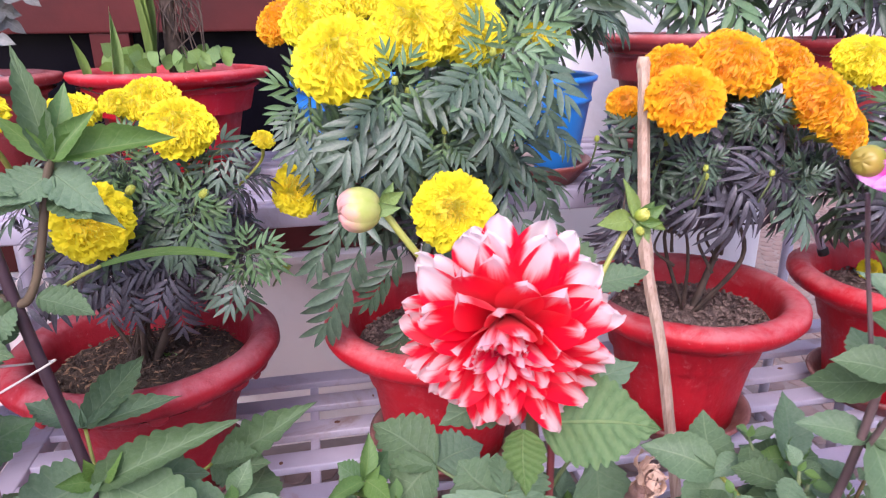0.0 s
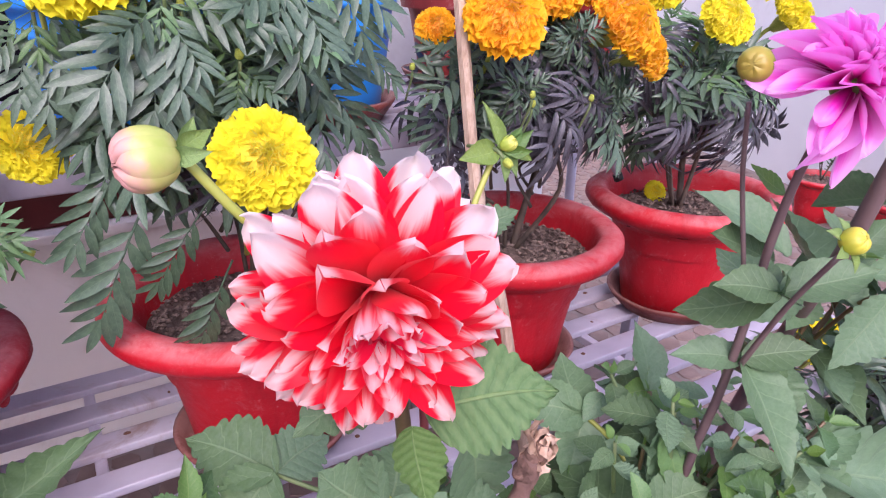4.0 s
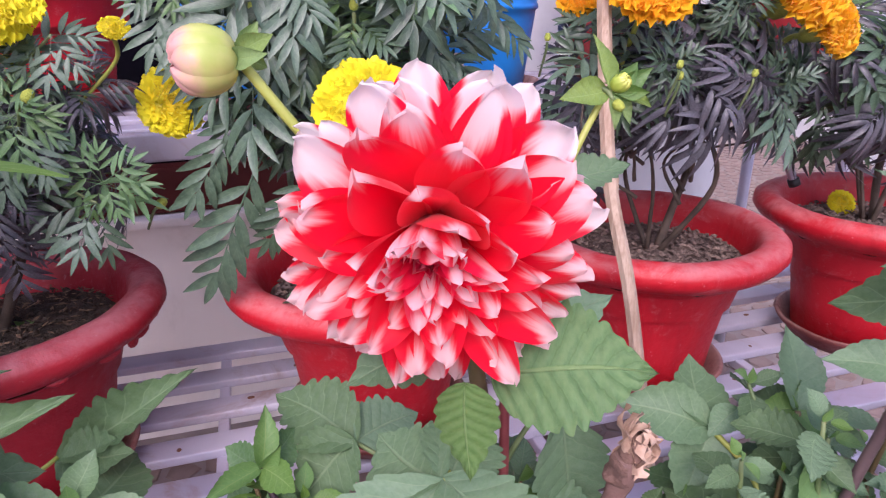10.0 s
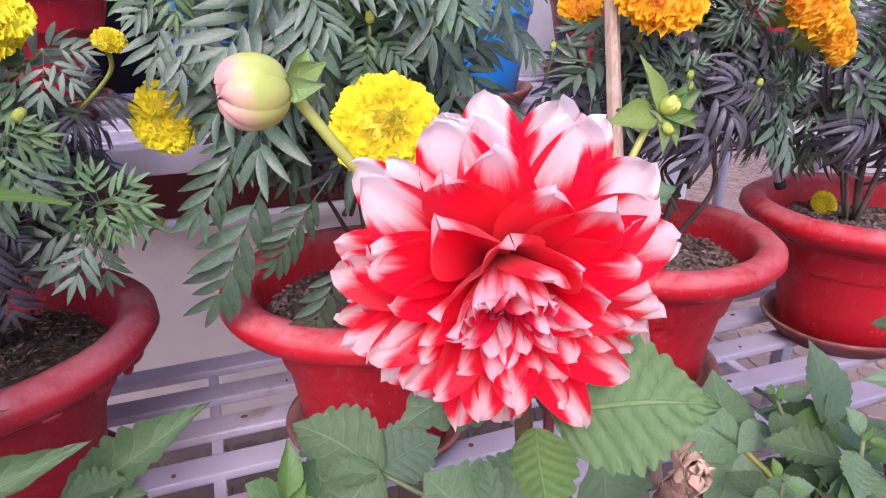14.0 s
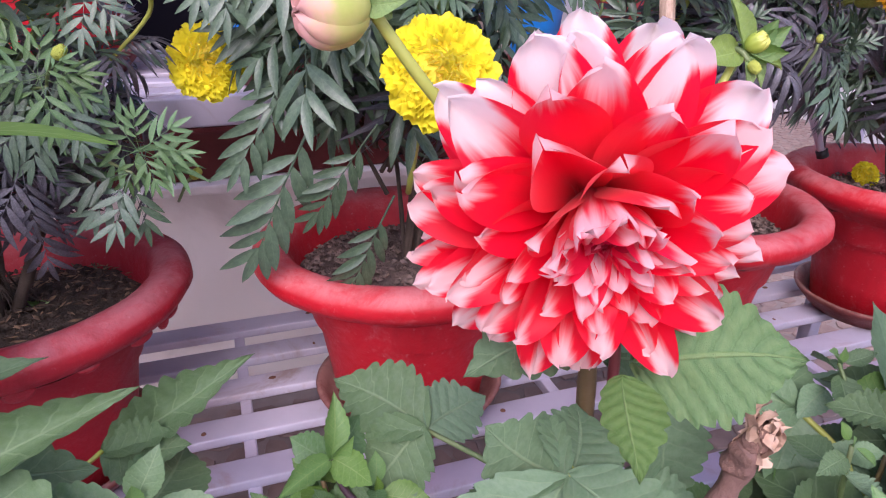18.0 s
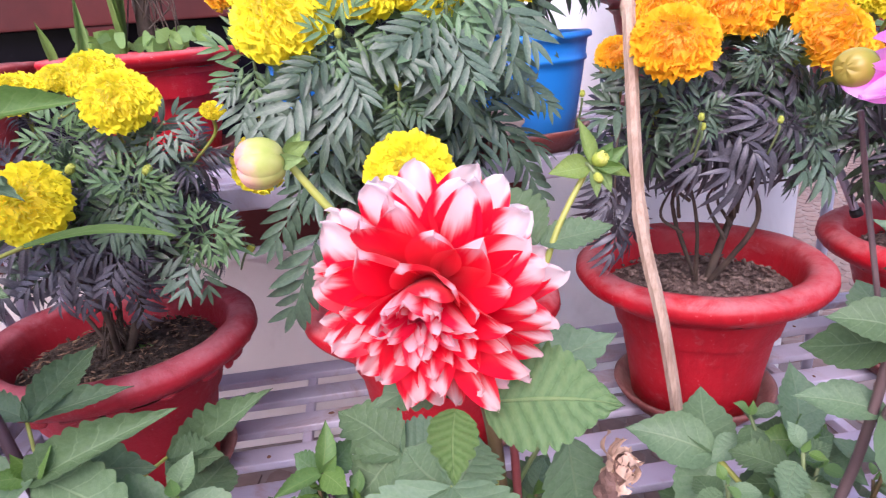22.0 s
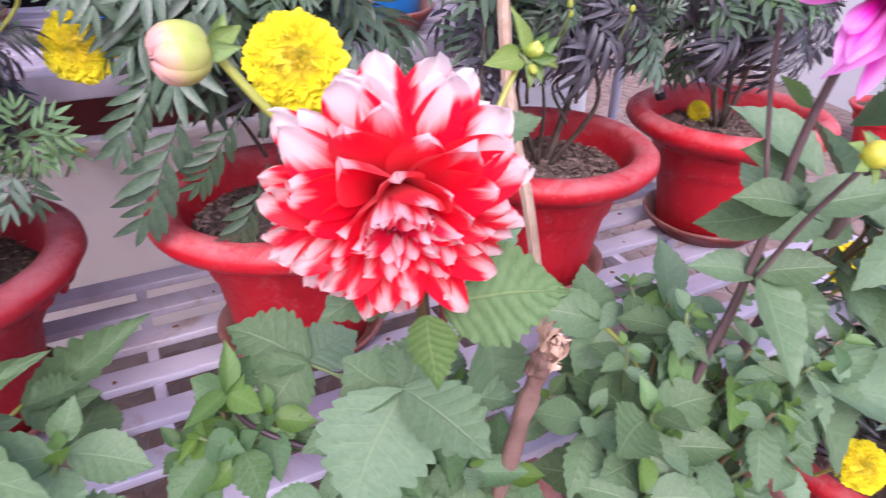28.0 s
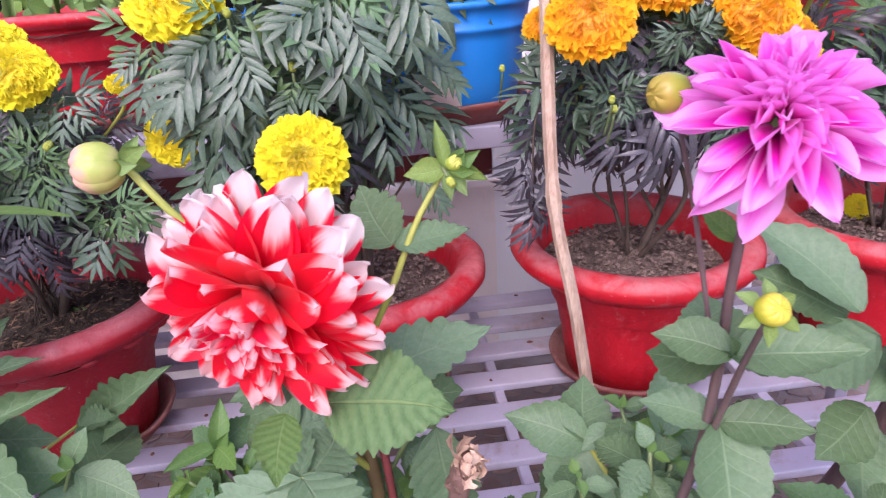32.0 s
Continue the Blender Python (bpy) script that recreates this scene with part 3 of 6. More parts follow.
def bud(parent, at, radius, axis=(0, -0.2, 1)):
    m = Matrix.Translation(at) @ Vector(axis).normalized().to_track_quat("Z", "Y").to_matrix().to_4x4() @ Matrix.Diagonal((radius, radius, radius * 0.8, 1))
    a = Vector(at)
    n = Vector(axis).normalized()
    stem([a - n * 0.03 + Vector((0, 0.012, -0.012)), a - n * 0.014, a - n * radius], 0.0013, 0.0016, M_STALK, parent, "bud_stalk", 5)
    return part("bud", SMALL_BUD, parent, m=m)


def pinnate_mesh(name, mat, pairs, droop, size, slim, seed, first=0.3):
    """A feathered marigold leaf of length 1 along y: narrow leaflets in pairs along a stalk."""
    r = random.Random(seed)
    bm = bmesh.new()
    stalk = [Vector((0.03 * math.sin(3 * t + seed), t, 0.12 * t - droop * t * t)) for t in [i / 8 for i in range(9)]]
    tube(stalk, [0.012 - 0.008 * i / 8 for i in range(9)], 4, bm=bm, caps=False)
    spots = [(first + (0.94 - first) * i / (pairs - 1) + 0.03 * s, s) for i in range(pairs) for s in (-1, 1)] + [(0.97, 0)]
    for t, s in spots:
        p = Vector((0.03 * math.sin(3 * t + seed), t, 0.12 * t - droop * t * t))
        L = size * (0.75 + 0.5 * math.sin(math.pi * min(1, t * 0.9))) * r.uniform(0.85, 1.1)
        ang = radians(s * (r.uniform(30, 42) if pairs > 5 else r.uniform(38, 54)) * (1.25 - 0.5 * t)) if s else 0
        d = Vector((math.sin(ang), math.cos(ang), 0.12 - 2 * droop * t * 0.5 + r.uniform(-0.08, 0.08))).normalized()
        side = Vector((math.cos(ang), -math.sin(ang), r.uniform(-0.14, 0.14))).normalized()
        up = side.cross(d)
        g = []
        bow = r.uniform(0.05, 0.4) + (r.uniform(0.1, 0.9) if mat is M_MARI_P else 0)
        twist = r.uniform(-1, 1) * (0.9 if mat is M_MARI_P else 0.4)
        for i in range(7):
            v = i / 6
            w = slim * L * (0.06 + math.sin(math.pi * min(1, v ** 0.85)) ** 0.8)
            c = p + d * L * v - Vector((0, 0, L * v * v)) * bow
            sd = side * math.cos(twist * v) + up * math.sin(twist * v)
            g.append([c - sd * w + up * w * 0.4, c, c + sd * w + up * w * 0.4])
        sheet(g, bm)
    return mesh(name, bm, mat)


PINNATE = {}
for key, mt, pairs, size, slim in (("big", M_MARI, 5, 0.44, 0.102), ("frond", M_MARI, 6, 0.29, 0.115), ("dark", M_MARI_P, 4, 0.54, 0.085), ("dull", M_MARI, 3, 0.60, 0.105), ("curly", M_MARI_P, 3, 0.58, 0.105), ("fresh", M_MARI_Y, 3, 0.58, 0.105)):
    PINNATE[key] = [pinnate_mesh("leaf", mt, pairs, dr, size, slim, s + 3, 0.3 if key in ("big", "frond") else 0.42) for s, dr in enumerate((0.1, 0.3, 0.5, 0.75, 0.2))]


def feather(parent, a, d, length, kind, face=None):
    pool = PINNATE[kind]
    return part("leaf", rnd.choice(pool), parent, m=basis(Vector(a), Vector(d), face or (rnd.uniform(-0.3, 0.3), -0.5, 1), length, length, length))


# ---- setting ----
def structure(name, bm, mat, label, category, smooth=False):
    ob = part(name, bm, mat=mat, smooth=smooth)
    return tagged(ob, label, category, kind="structure")


bm = bmesh.new()
bmesh.ops.create_grid(bm, x_segments=4, y_segments=4, size=60)
ground = structure("ground", bm, M_FLOOR, "pale cemented yard floor set with small stones", "floor")

WALL_Y = 1.45
# wall under and beside the window
bm = box((-4.0, WALL_Y, 0), (0.46, WALL_Y + 0.22, 0.505))
structure("wall_back", bm, M_WALL, "cream painted wall under a maroon window", "wall")
structure("wall_pier", box((0.46, WALL_Y + 0.002, 0), (1.14, WALL_Y + 0.222, 3.0)), M_WHITE, "white painted wall pier beside the window", "wall")
structure("wall_above", box((-4.0, WALL_Y, 2.1), (0.46, WALL_Y + 0.22, 3.0)), M_WHITE, "white painted wall above the window", "wall")
structure("trim", box((-4.0, WALL_Y - 0.02, 0.488), (0.475, WALL_Y + 0.002, 0.507), 0.005), M_WALL, "pale plaster ledge under the window", "ledge")
# far side wall that runs back on the right
w = bmesh.new()
a, b = Vector((2.72, 0.4, 0)), Vector((3.85, 4.8, 0))
t = Vector((0.25, -0.06, 0))
vs = [w.verts.new(p + Vector((0, 0, z))) for z in (0, 3.2) for p in (a, a + t, b + t, b)]
for f in ((3, 2, 1, 0), (4, 5, 6, 7), (0, 1, 5, 4), (1, 2, 6, 5), (2, 3, 7, 6), (3, 0, 4, 7)):
    w.faces.new([vs[i] for i in f])
structure("wall_side", w, M_WHITE, "pale lavender-white wall along the yard", "wall")
structure("wall_far", box((0.9, 4.8, 0), (4.3, 5.0, 3.2)), M_WHITE, "pale wall at the far end of the yard", "wall")

# the house behind the window wall
structure("wall_house_side", box((0.92, WALL_Y + 0.222, 0), (1.139, 4.8, 3.0)), M_WHITE, "white painted side wall of the house", "wall")
structure("wall_house_end", box((-4.2, WALL_Y, 0), (-4.0, 4.8, 3.0)), M_WHITE, "white painted end wall of the house", "wall")
structure("wall_house_rear", box((-4.2, 4.8, 0), (0.9, 5.0, 3.0)), M_WHITE, "white painted rear wall of the house", "wall")
structure("roof", box((-4.2, WALL_Y, 3.0), (1.14, 5.0, 3.15)), M_WALL, "flat cement roof slab of the house", "roof")

win = thing("window_1", (-1.0, WALL_Y, 0.507), "maroon wooden window with black panes above the ledge", "window", kind="structure")
FR = WALL_Y + 0.03
part("window_sill", box((-4.0, FR - 0.01, 0.507), (0.46, FR + 0.09, 0.60), 0.004), win, mat=M_MAROON, smooth=False)
part("window_frame", box((-4.0, FR - 0.005, 0.995), (0.46, FR + 0.08, 1.18), 0.004), win, mat=M_MAROON, smooth=False)
part("window_frame", box((-4.0, FR - 0.005, 2.02), (0.46, FR + 0.08, 2.1), 0.004), win, mat=M_MAROON, smooth=False)
for x in (-2.2, -1.3, -0.43, 0.385):
    part("window_frame", box((x, FR, 0.60), (x + 0.075, FR + 0.075, 0.995), 0.004), win, mat=M_MAROON, smooth=False)
    part("window_frame", box((x, FR, 1.18), (x + 0.075, FR + 0.075, 2.02), 0.004), win, mat=M_MAROON, smooth=False)
for x0, x1 in ((-4.0, -2.2), (-2.125, -1.3), (-1.225, -0.43), (-0.355, 0.385)):
    for z0, z1 in ((0.60, 0.995), (1.18, 2.02)):
        part("pane", box((x0, FR + 0.03, z0), (x1, FR + 0.04, z1)), win, mat=M_GLASS, smooth=False)

# ---- plant stands ----
SHELF, UPPER = 0.405, 0.767
RUST_SPOT = mesh("rust_spot", lathe([(0.0001, 0.0007), (0.003, 0.0007), (0.0042, -0.001)], 10, 0.0), M_RUST)


def stand(name, x0, x1, ties, label):
    s = thing(name, ((x0 + x1) / 2, 0.8, 0), label, "plant stand", "steel plant stands")
    y = 1.057
    while y > 0.50:
        part("slat", box((x0, y - 0.0185, SHELF - 0.012), (x1, y + 0.0185, SHELF), 0.002), s, mat=M_STEEL)
        for x in ties:
            part("rust_spot", RUST_SPOT, s, m=Matrix.Translation((x + 0.11 * math.sin(y * 91 + x), y + 0.006 * math.sin(y * 37), SHELF)) @ Matrix.Diagonal((1 + 0.5 * math.sin(y * 50 + x), 1, 1, 1)))
        y -= 0.0777
    for x in ties:
        part("tie_bar", box((x - 0.007, 0.50, SHELF - 0.024), (x + 0.007, 1.07, SHELF - 0.010), 0.002), s, mat=M_STEEL)
    for x in (x0 + 0.018, x1 - 0.018):
        part("end_rail", box((x - 0.018, 0.48, SHELF - 0.03), (x + 0.018, 1.08, SHELF + 0.002), 0.003), s, mat=M_STEEL)
        for y in (0.51, 1.05):
            part("leg", box((x - 0.014, y - 0.014, 0.001), (x + 0.014, y + 0.014, SHELF - 0.03), 0.003), s, mat=M_STEEL)
        part("upper_leg", tube([(x, 1.05, SHELF), (x, 1.06, UPPER - 0.03)], 0.012, 8), s, mat=M_STEEL)
        part("upper_leg", tube([(x, 1.30, 0.001), (x, 1.30, UPPER - 0.03)], 0.012, 8), s, mat=M_STEEL)
        part("brace", tube([(x, 0.92, UPPER - 0.03), (x, 1.05, SHELF + 0.08)], 0.007, 6), s, mat=M_STEEL)
    part("front_rail", box((x0, 0.893, UPPER - 0.031), (x1, 0.915, UPPER + 0.001), 0.003), s, mat=M_STEEL)
    for i in range(6):
        y = 0.955 + 0.073 * i
        part("upper_slat", box((x0, y - 0.02, UPPER - 0.012), (x1, y + 0.02, UPPER), 0.002), s, mat=M_STEEL)
    for x in ties:
        part("upper_tie", box((x - 0.007, 0.915, UPPER - 0.026), (x + 0.007, 1.33, UPPER - 0.012), 0.002), s, mat=M_STEEL)
    return s


stand("plant_stand", -0.475, 1.12, (-0.035, 0.339, 0.70), "lavender-white two-tier slatted steel plant stand with rust spots")
stand("plant_stand", -1.6, -0.50, (-1.2, -0.85), "lavender-white slatted steel plant stand beside the first")

# folding strut near the end of the upper tier
strut = part("strut", tube([(0.772, 0.890, 0.728), (0.803, 0.870, 0.647)], 0.006, 8), bpy.data.objects["plant_stand"], mat=M_STEEL)
part("end_cap", tube([(0.803, 0.870, 0.647), (0.807, 0.868, 0.637)], 0.0085, 10), strut, "black rubber end cap", mat=M_RUBBER)

# ---- pots ----
POT = [(0.001, 0.004), (0.080, 0.0), (0.086, 0.004), (0.094, 0.06), (0.104, 0.115), (0.116, 0.152), (0.128, 0.166), (0.147, 0.174), (0.160, 0.182), (0.167, 0.192), (0.166, 0.203), (0.157, 0.211),
       (0.146, 0.213), (0.136, 0.210), (0.130, 0.203), (0.126, 0.185), (0.118, 0.150), (0.110, 0.12)]
SMALL = [(r * 0.87, z * 0.95) for r, z in POT[:6]] + [(0.104, 0.150), (0.112, 0.158), (0.120, 0.166), (0.118, 0.173), (0.132, 0.178), (0.136, 0.187), (0.133, 0.194), (0.122, 0.196), (0.115, 0.192), (0.112, 0.16), (0.104, 0.12)]


def soil_disc(r, z, seed, amp=0.008):
    bm = bmesh.new()
    n, rings = 36, 9
    c = bm.verts.new((0, 0, z + amp))
    prev = None
    for k in range(1, rings + 1):
        q = r * k / rings
        ring = []
        for i in range(n):
            a = 2 * math.pi * i / n
            p = Vector((q * math.cos(a), q * math.sin(a), 0))
            ring.append(bm.verts.new((p.x, p.y, z + amp * (1 - (k / rings) ** 2) + amp * noise.noise(p * 28 + Vector((seed, 0, 0))) + 0.5 * amp * noise.noise(p * 90 + Vector((seed, 3, 0))))))
        for i in range(n):
            if prev is None:
                bm.faces.new((c, ring[i], ring[(i + 1) % n]))
            else:
                bm.faces.new((prev[i], ring[i], ring[(i + 1) % n], prev[(i + 1) % n]))
        prev = ring
    return bm


def crumbs(r, z, count, size, seed, flat=0.6, long=1.0):
    """Loose clods or husks lying on the soil."""
    q = random.Random(seed)
    verts, faces = [], []
    for _ in range(count):
        a, d = q.uniform(0, 6.283), r * math.sqrt(q.random())
        c = Vector((d * math.cos(a), d * math.sin(a), z + 0.006 * (1 - (d / r) ** 2) + q.uniform(0, 0.004)))
        s = size * q.uniform(0.4, 1.3)
        turn = Euler((q.uniform(-0.4, 0.4), q.uniform(-0.4, 0.4), q.uniform(0, 6.28))).to_matrix()
        b = len(verts)
        for p in ((1, 0, 0), (-1, 0, 0), (0, 1, 0), (0, -1, 0), (0, 0, 1), (0, 0, -1)):
            v = turn @ Vector((p[0] * s * long * q.uniform(0.7, 1.2), p[1] * s * q.uniform(0.7, 1.2), p[2] * s * flat))
            verts.append(c + v)
        faces += [(b + i, b + j, b + k) for i, j, k in ((0, 2, 4), (2, 1, 4), (1, 3, 4), (3, 0, 4), (2, 0, 5), (1, 2, 5), (3, 1, 5), (0, 3, 5))]
    d = bpy.data.meshes.new("soil_litter")
    d.from_pydata(verts, [], faces)
    return d


def pot(at, label, profile=POT, mat=M_POT, soil=0.178, husk=False, scale=1.0, saucer=True, seed=0, group="red pots on the stand", tall=1.0):
    p = thing("flower_pot", at, label, "flower pot", group)
    T = Matrix.Translation(at) @ Matrix.Diagonal((scale, scale, scale * tall, 1)) @ Matrix.Rotation(seed * 1.7, 4, "Z")
    part("pot_body", lathe(profile, 64, 0.012, seed=seed), p, m=T, mat=mat)
    inner = max(r for r, z in profile[-4:] if z < soil) if any(z < soil for r, z in profile[-4:]) else 0.11
    part("soil", soil_disc(inner + 0.012, soil - 0.012, seed), p, m=T, mat=M_SOIL2 if husk else M_SOIL)
    d = crumbs(inner, soil - 0.008, 800, 0.0034 if husk else 0.0042, seed + 5)
    d.materials.append(M_SOIL2 if husk else M_CLOD)
    tagged(part("soil_litter", d, p, m=T), kind="stuff")
    if husk:
        d = crumbs(inner, soil - 0.006, 420, 0.0017, seed + 9, 0.5, 3.5)
        d.materials.append(M_HUSK)
        tagged(part("husk_litter", d, p, "dry straw-coloured husks", m=T), kind="stuff")
    if saucer:
        s = part("saucer", lathe([(0.001, 0.0), (0.088, 0.0), (0.108, 0.022), (0.112, 0.030), (0.106, 0.031), (0.098, 0.018), (0.086, 0.008), (0.001, 0.008)], 48, 0.012, seed=seed), m=Matrix.Translation(Vector(at) - Vector((0, 0, 0.0085))), mat=M_SAUCER)
        tagged(s, "shallow brownish-red clay saucer under a pot", "saucer", "pot saucers")
    return p


ROW_Y, BASE = 0.818, SHELF + 0.0085
pot((-0.234, ROW_Y, BASE), "weathered red clay pot with a drippy rim and dark husky soil", mat=M_POT_DUSTY, husk=True, seed=1)
pot((0.159, ROW_Y, BASE), "red painted clay pot with a broad rim and dry soil", seed=2)
pot((0.533, ROW_Y, BASE), "red clay pot with a broad scuffed rim and dry soil", seed=3)
pot((0.905, ROW_Y - 0.012, BASE), "red painted clay pot with dark soil and a yellow flower", seed=4)
pot((-0.634, ROW_Y - 0.02, BASE), "weathered red clay pot at the end of the stand", seed=5, mat=M_POT_OLD)
UB = UPPER + 0.0085
pot((-0.214, 1.117, UB), "red pot with a double rim and clover leaves", SMALL, seed=6, soil=0.180, scale=1.1, tall=0.775)
pot((-0.515, 1.10, UB), "dull red pot with silvery leaves and white pebbles", SMALL, M_POT_PALE, seed=7, soil=0.18, scale=1.06, tall=0.80)
pot((0.665, 1.15, UB), "faded red clay pot with a rolled rim", SMALL, M_POT_PALE, seed=8, scale=1.06)
pot((1.0, 1.13, UB), "dull red pot at the end of the upper shelf", SMALL, M_POT_OLD, seed=9)

# drips of paint under the rim of the weathered pot
for i in range(26):
    a = 2 * math.pi * i / 26 + 0.1 * math.sin(5 * i)
    r = 0.153
    c = Vector((-0.234 + r * math.cos(a), ROW_Y + r * math.sin(a), BASE + 0.1765))
    m = Matrix.Translation(c) @ Matrix.Rotation(a, 4, "Z") @ Matrix.Diagonal((0.0042, 0.011 + 0.005 * math.sin(i * 3.3), 0.006 + 0.0025 * math.sin(i * 1.9), 1))
    if i == 0:
        drip = bmesh.new()
        bmesh.ops.create_icosphere(drip, subdivisions=2, radius=1)
        drip = mesh("rim_drip", drip, M_POT_DUSTY)
    part("rim_drip", drip, bpy.data.objects["flower_pot"], m=m)

# blue buckets
PAIL = [(0.001, 0.0), (0.088, 0.0), (0.093, 0.005), (0.100, 0.05), (0.1075, 0.100), (0.109, 0.112), (0.1125, 0.114), (0.1125, 0.119), (0.1105, 0.121), (0.1135, 0.142), (0.119, 0.144), (0.120, 0.150), (0.116, 0.153), (0.111, 0.148), (0.104, 0.10), (0.102, 0.09)]


def bucket(at, label, turn):
    bk = thing("bucket", at, label, "bucket", "blue buckets")
    T = Matrix.Translation(at) @ Matrix.Rotation(turn, 4, "Z")
    part("bucket_body", lathe(PAIL, 64, 0.004), bk, m=T, mat=M_BLUE)
    part("soil", soil_disc(0.106, 0.115, 3), bk, m=T, mat=M_SOIL)
    g = []
    for i in range(15):
        z = 0.006 + 0.060 * i / 14
        row = []
        for j in range(25):
            a = radians(-150 + 62 * j / 24)
            e = 1 - ((j - 12) / 12.3) ** 2 - (i / 14.5) ** 2 * (0.8 + 0.7 * noise.noise((j * 0.55, 1.5, i * 0.3)))
            r = 0.0934 + 0.0072 * (z - 0.005) / 0.045 + (0.0012 if e > 0.12 else -0.004)
            row.append((r * math.cos(a), r * math.sin(a), z))
        g.append(row)
    part("chipped_patch", sheet(g), bk, "bare beige patch where the paint has chipped", m=T, mat=M_CHIP)
    s = part("saucer", lathe([(0.001, 0.0), (0.096, 0.0), (0.114, 0.024), (0.117, 0.031), (0.111, 0.032), (0.102, 0.018), (0.094, 0.008), (0.001, 0.008)], 48, 0.01), m=Matrix.Translation(Vector(at) - Vector((0, 0, 0.0085))), mat=M_SAUCER)
    tagged(s, "brownish-red clay saucer under a blue bucket", "saucer", "pot saucers")


bucket((0.318, 1.0, UB), "blue plastic bucket with a chipped foot used as a planter", 0.0)
bucket((0.088, 1.01, UB), "blue plastic bucket hidden behind the tall marigold", 2.0)


# ---- marigold plants ----
def marigold(name, root, label, crown, radii, count, kinds, length, stems, seed, lean=0.35, low=-0.75):
    """A bush: stems from the soil, feathered leaves all over an uneven crown."""
    r = random.Random(seed)
    p = thing(name, root, label, "marigold plant", "marigold plants")
    root, crown = Vector(root), Vector(crown)
    for i in range(stems):
        a = 2 * math.pi * i / stems + r.uniform(-0.4, 0.4)
        o = root + Vector((0.007 * math.cos(a), 0.007 * math.sin(a), -0.006))
        e = crown + Vector((radii[0] * 0.7 * math.cos(a), radii[1] * 0.7 * math.sin(a), radii[2] * r.uniform(-0.1, 0.6)))
        mid = o.lerp(e, 0.4) + Vector((r.uniform(-0.026, 0.026), r.uniform(-0.026, 0.026), 0.012))
        mid2 = o.lerp(e, 0.75) + Vector((r.uniform(-0.014, 0.014), r.uniform(-0.014, 0.014), 0))
        stem([o, mid, mid2, e], (0.0042, 0.0034, 0.0028)[i % 3] if i else 0.0062, 0.0014, M_TRUNK, p, "stem", 7, 0.3)
        for k in range(3):
            q = o.lerp(e, r.uniform(0.3, 0.6))
            stem([q, q + Vector((r.uniform(-0.03, 0.03), r.uniform(-0.03, 0.03), r.uniform(0.02, 0.05))), q + Vector((r.uniform(-0.07, 0.07), r.uniform(-0.07, 0.05), r.uniform(0.05, 0.1)))], 0.0028, 0.0012, M_TRUNK, p, "twig", 5, 0.2)
    n_ros = max(6, count // 7)
    for i in range(n_ros):
        z = low + (1 - low) * (i + 0.5) / n_ros
        a = i * 2.39996 + r.uniform(-0.3, 0.3)
        s = math.sqrt(max(0.0, 1 - z * z)) if z > 0 else 1 - 0.25 * abs(z)
        d = Vector((s * math.cos(a), s * math.sin(a), z))
        if d.y > 0.6 and r.random() < 0.5:
            d.y *= -1
        k = r.uniform(0.45, 1.2) * (1 + 0.25 * noise.noise(d * 2.3 + Vector((seed, 0, 0))))
        c = crown + Vector((d.x * radii[0] * k, d.y * radii[1] * k, d.z * radii[2] * k))
        axis = (d * 0.7 + Vector((r.uniform(-0.25, 0.25), -0.42, 0.45 + lean * 0.3))).normalized()
        side = axis.orthogonal().normalized()
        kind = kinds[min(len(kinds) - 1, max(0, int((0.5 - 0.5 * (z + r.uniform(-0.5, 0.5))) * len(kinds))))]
        stem([crown.lerp(c, 0.1) - Vector((0, 0, 0.03)), crown.lerp(c, 0.6) - Vector((0, 0, 0.012)), c], 0.002, 0.0015, M_STALK, p, "shoot", 5, 0.1)
        m = r.randint(5, 7)
        for q in range(m):
            out = Matrix.Rotation(2 * math.pi * (q + r.uniform(-0.3, 0.3)) / m, 3, axis) @ side
            tilt = radians(r.uniform(0, 42))
            dr = out * math.cos(tilt) + axis * math.sin(tilt)
            if r.random() < 0.45:
                dr.z -= r.uniform(0.3, 0.8)
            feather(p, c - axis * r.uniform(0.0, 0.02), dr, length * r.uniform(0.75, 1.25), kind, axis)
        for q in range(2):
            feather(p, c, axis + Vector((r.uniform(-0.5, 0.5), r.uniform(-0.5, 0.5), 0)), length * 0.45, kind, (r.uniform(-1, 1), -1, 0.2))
    return p


def flower(p, at, radius, axis=(0, -0.55, 0.83), kind="yellow", foot=None):
    """A head on its stalk."""
    at = Vector(at)
    n = Vector(axis).normalized()
    f = Vector(foot) if foot else at - n * 0.06 + Vector((0, 0.05, -0.09))
    stem([f, at - n * (radius + 0.02), at - n * radius * 0.6], min(0.0028, 0.001 + radius * 0.05), min(0.0035, 0.0012 + radius * 0.06), M_STEM, p, "flower_stalk", 6)
    return head(p, at, radius, axis, kind)


def rosette(p, at, size, kind="fresh", n=9):
    """A flat star of new leaves at the end of a shoot."""
    for i in range(n):
        a = 2 * math.pi * i / n + rnd.uniform(-0.2, 0.2)
        feather(p, at, (math.cos(a), -0.3 - 0.2 * math.sin(3 * a), math.sin(a) * 0.9), size * rnd.uniform(0.8, 1.15), kind, (0, -1, 0.4))


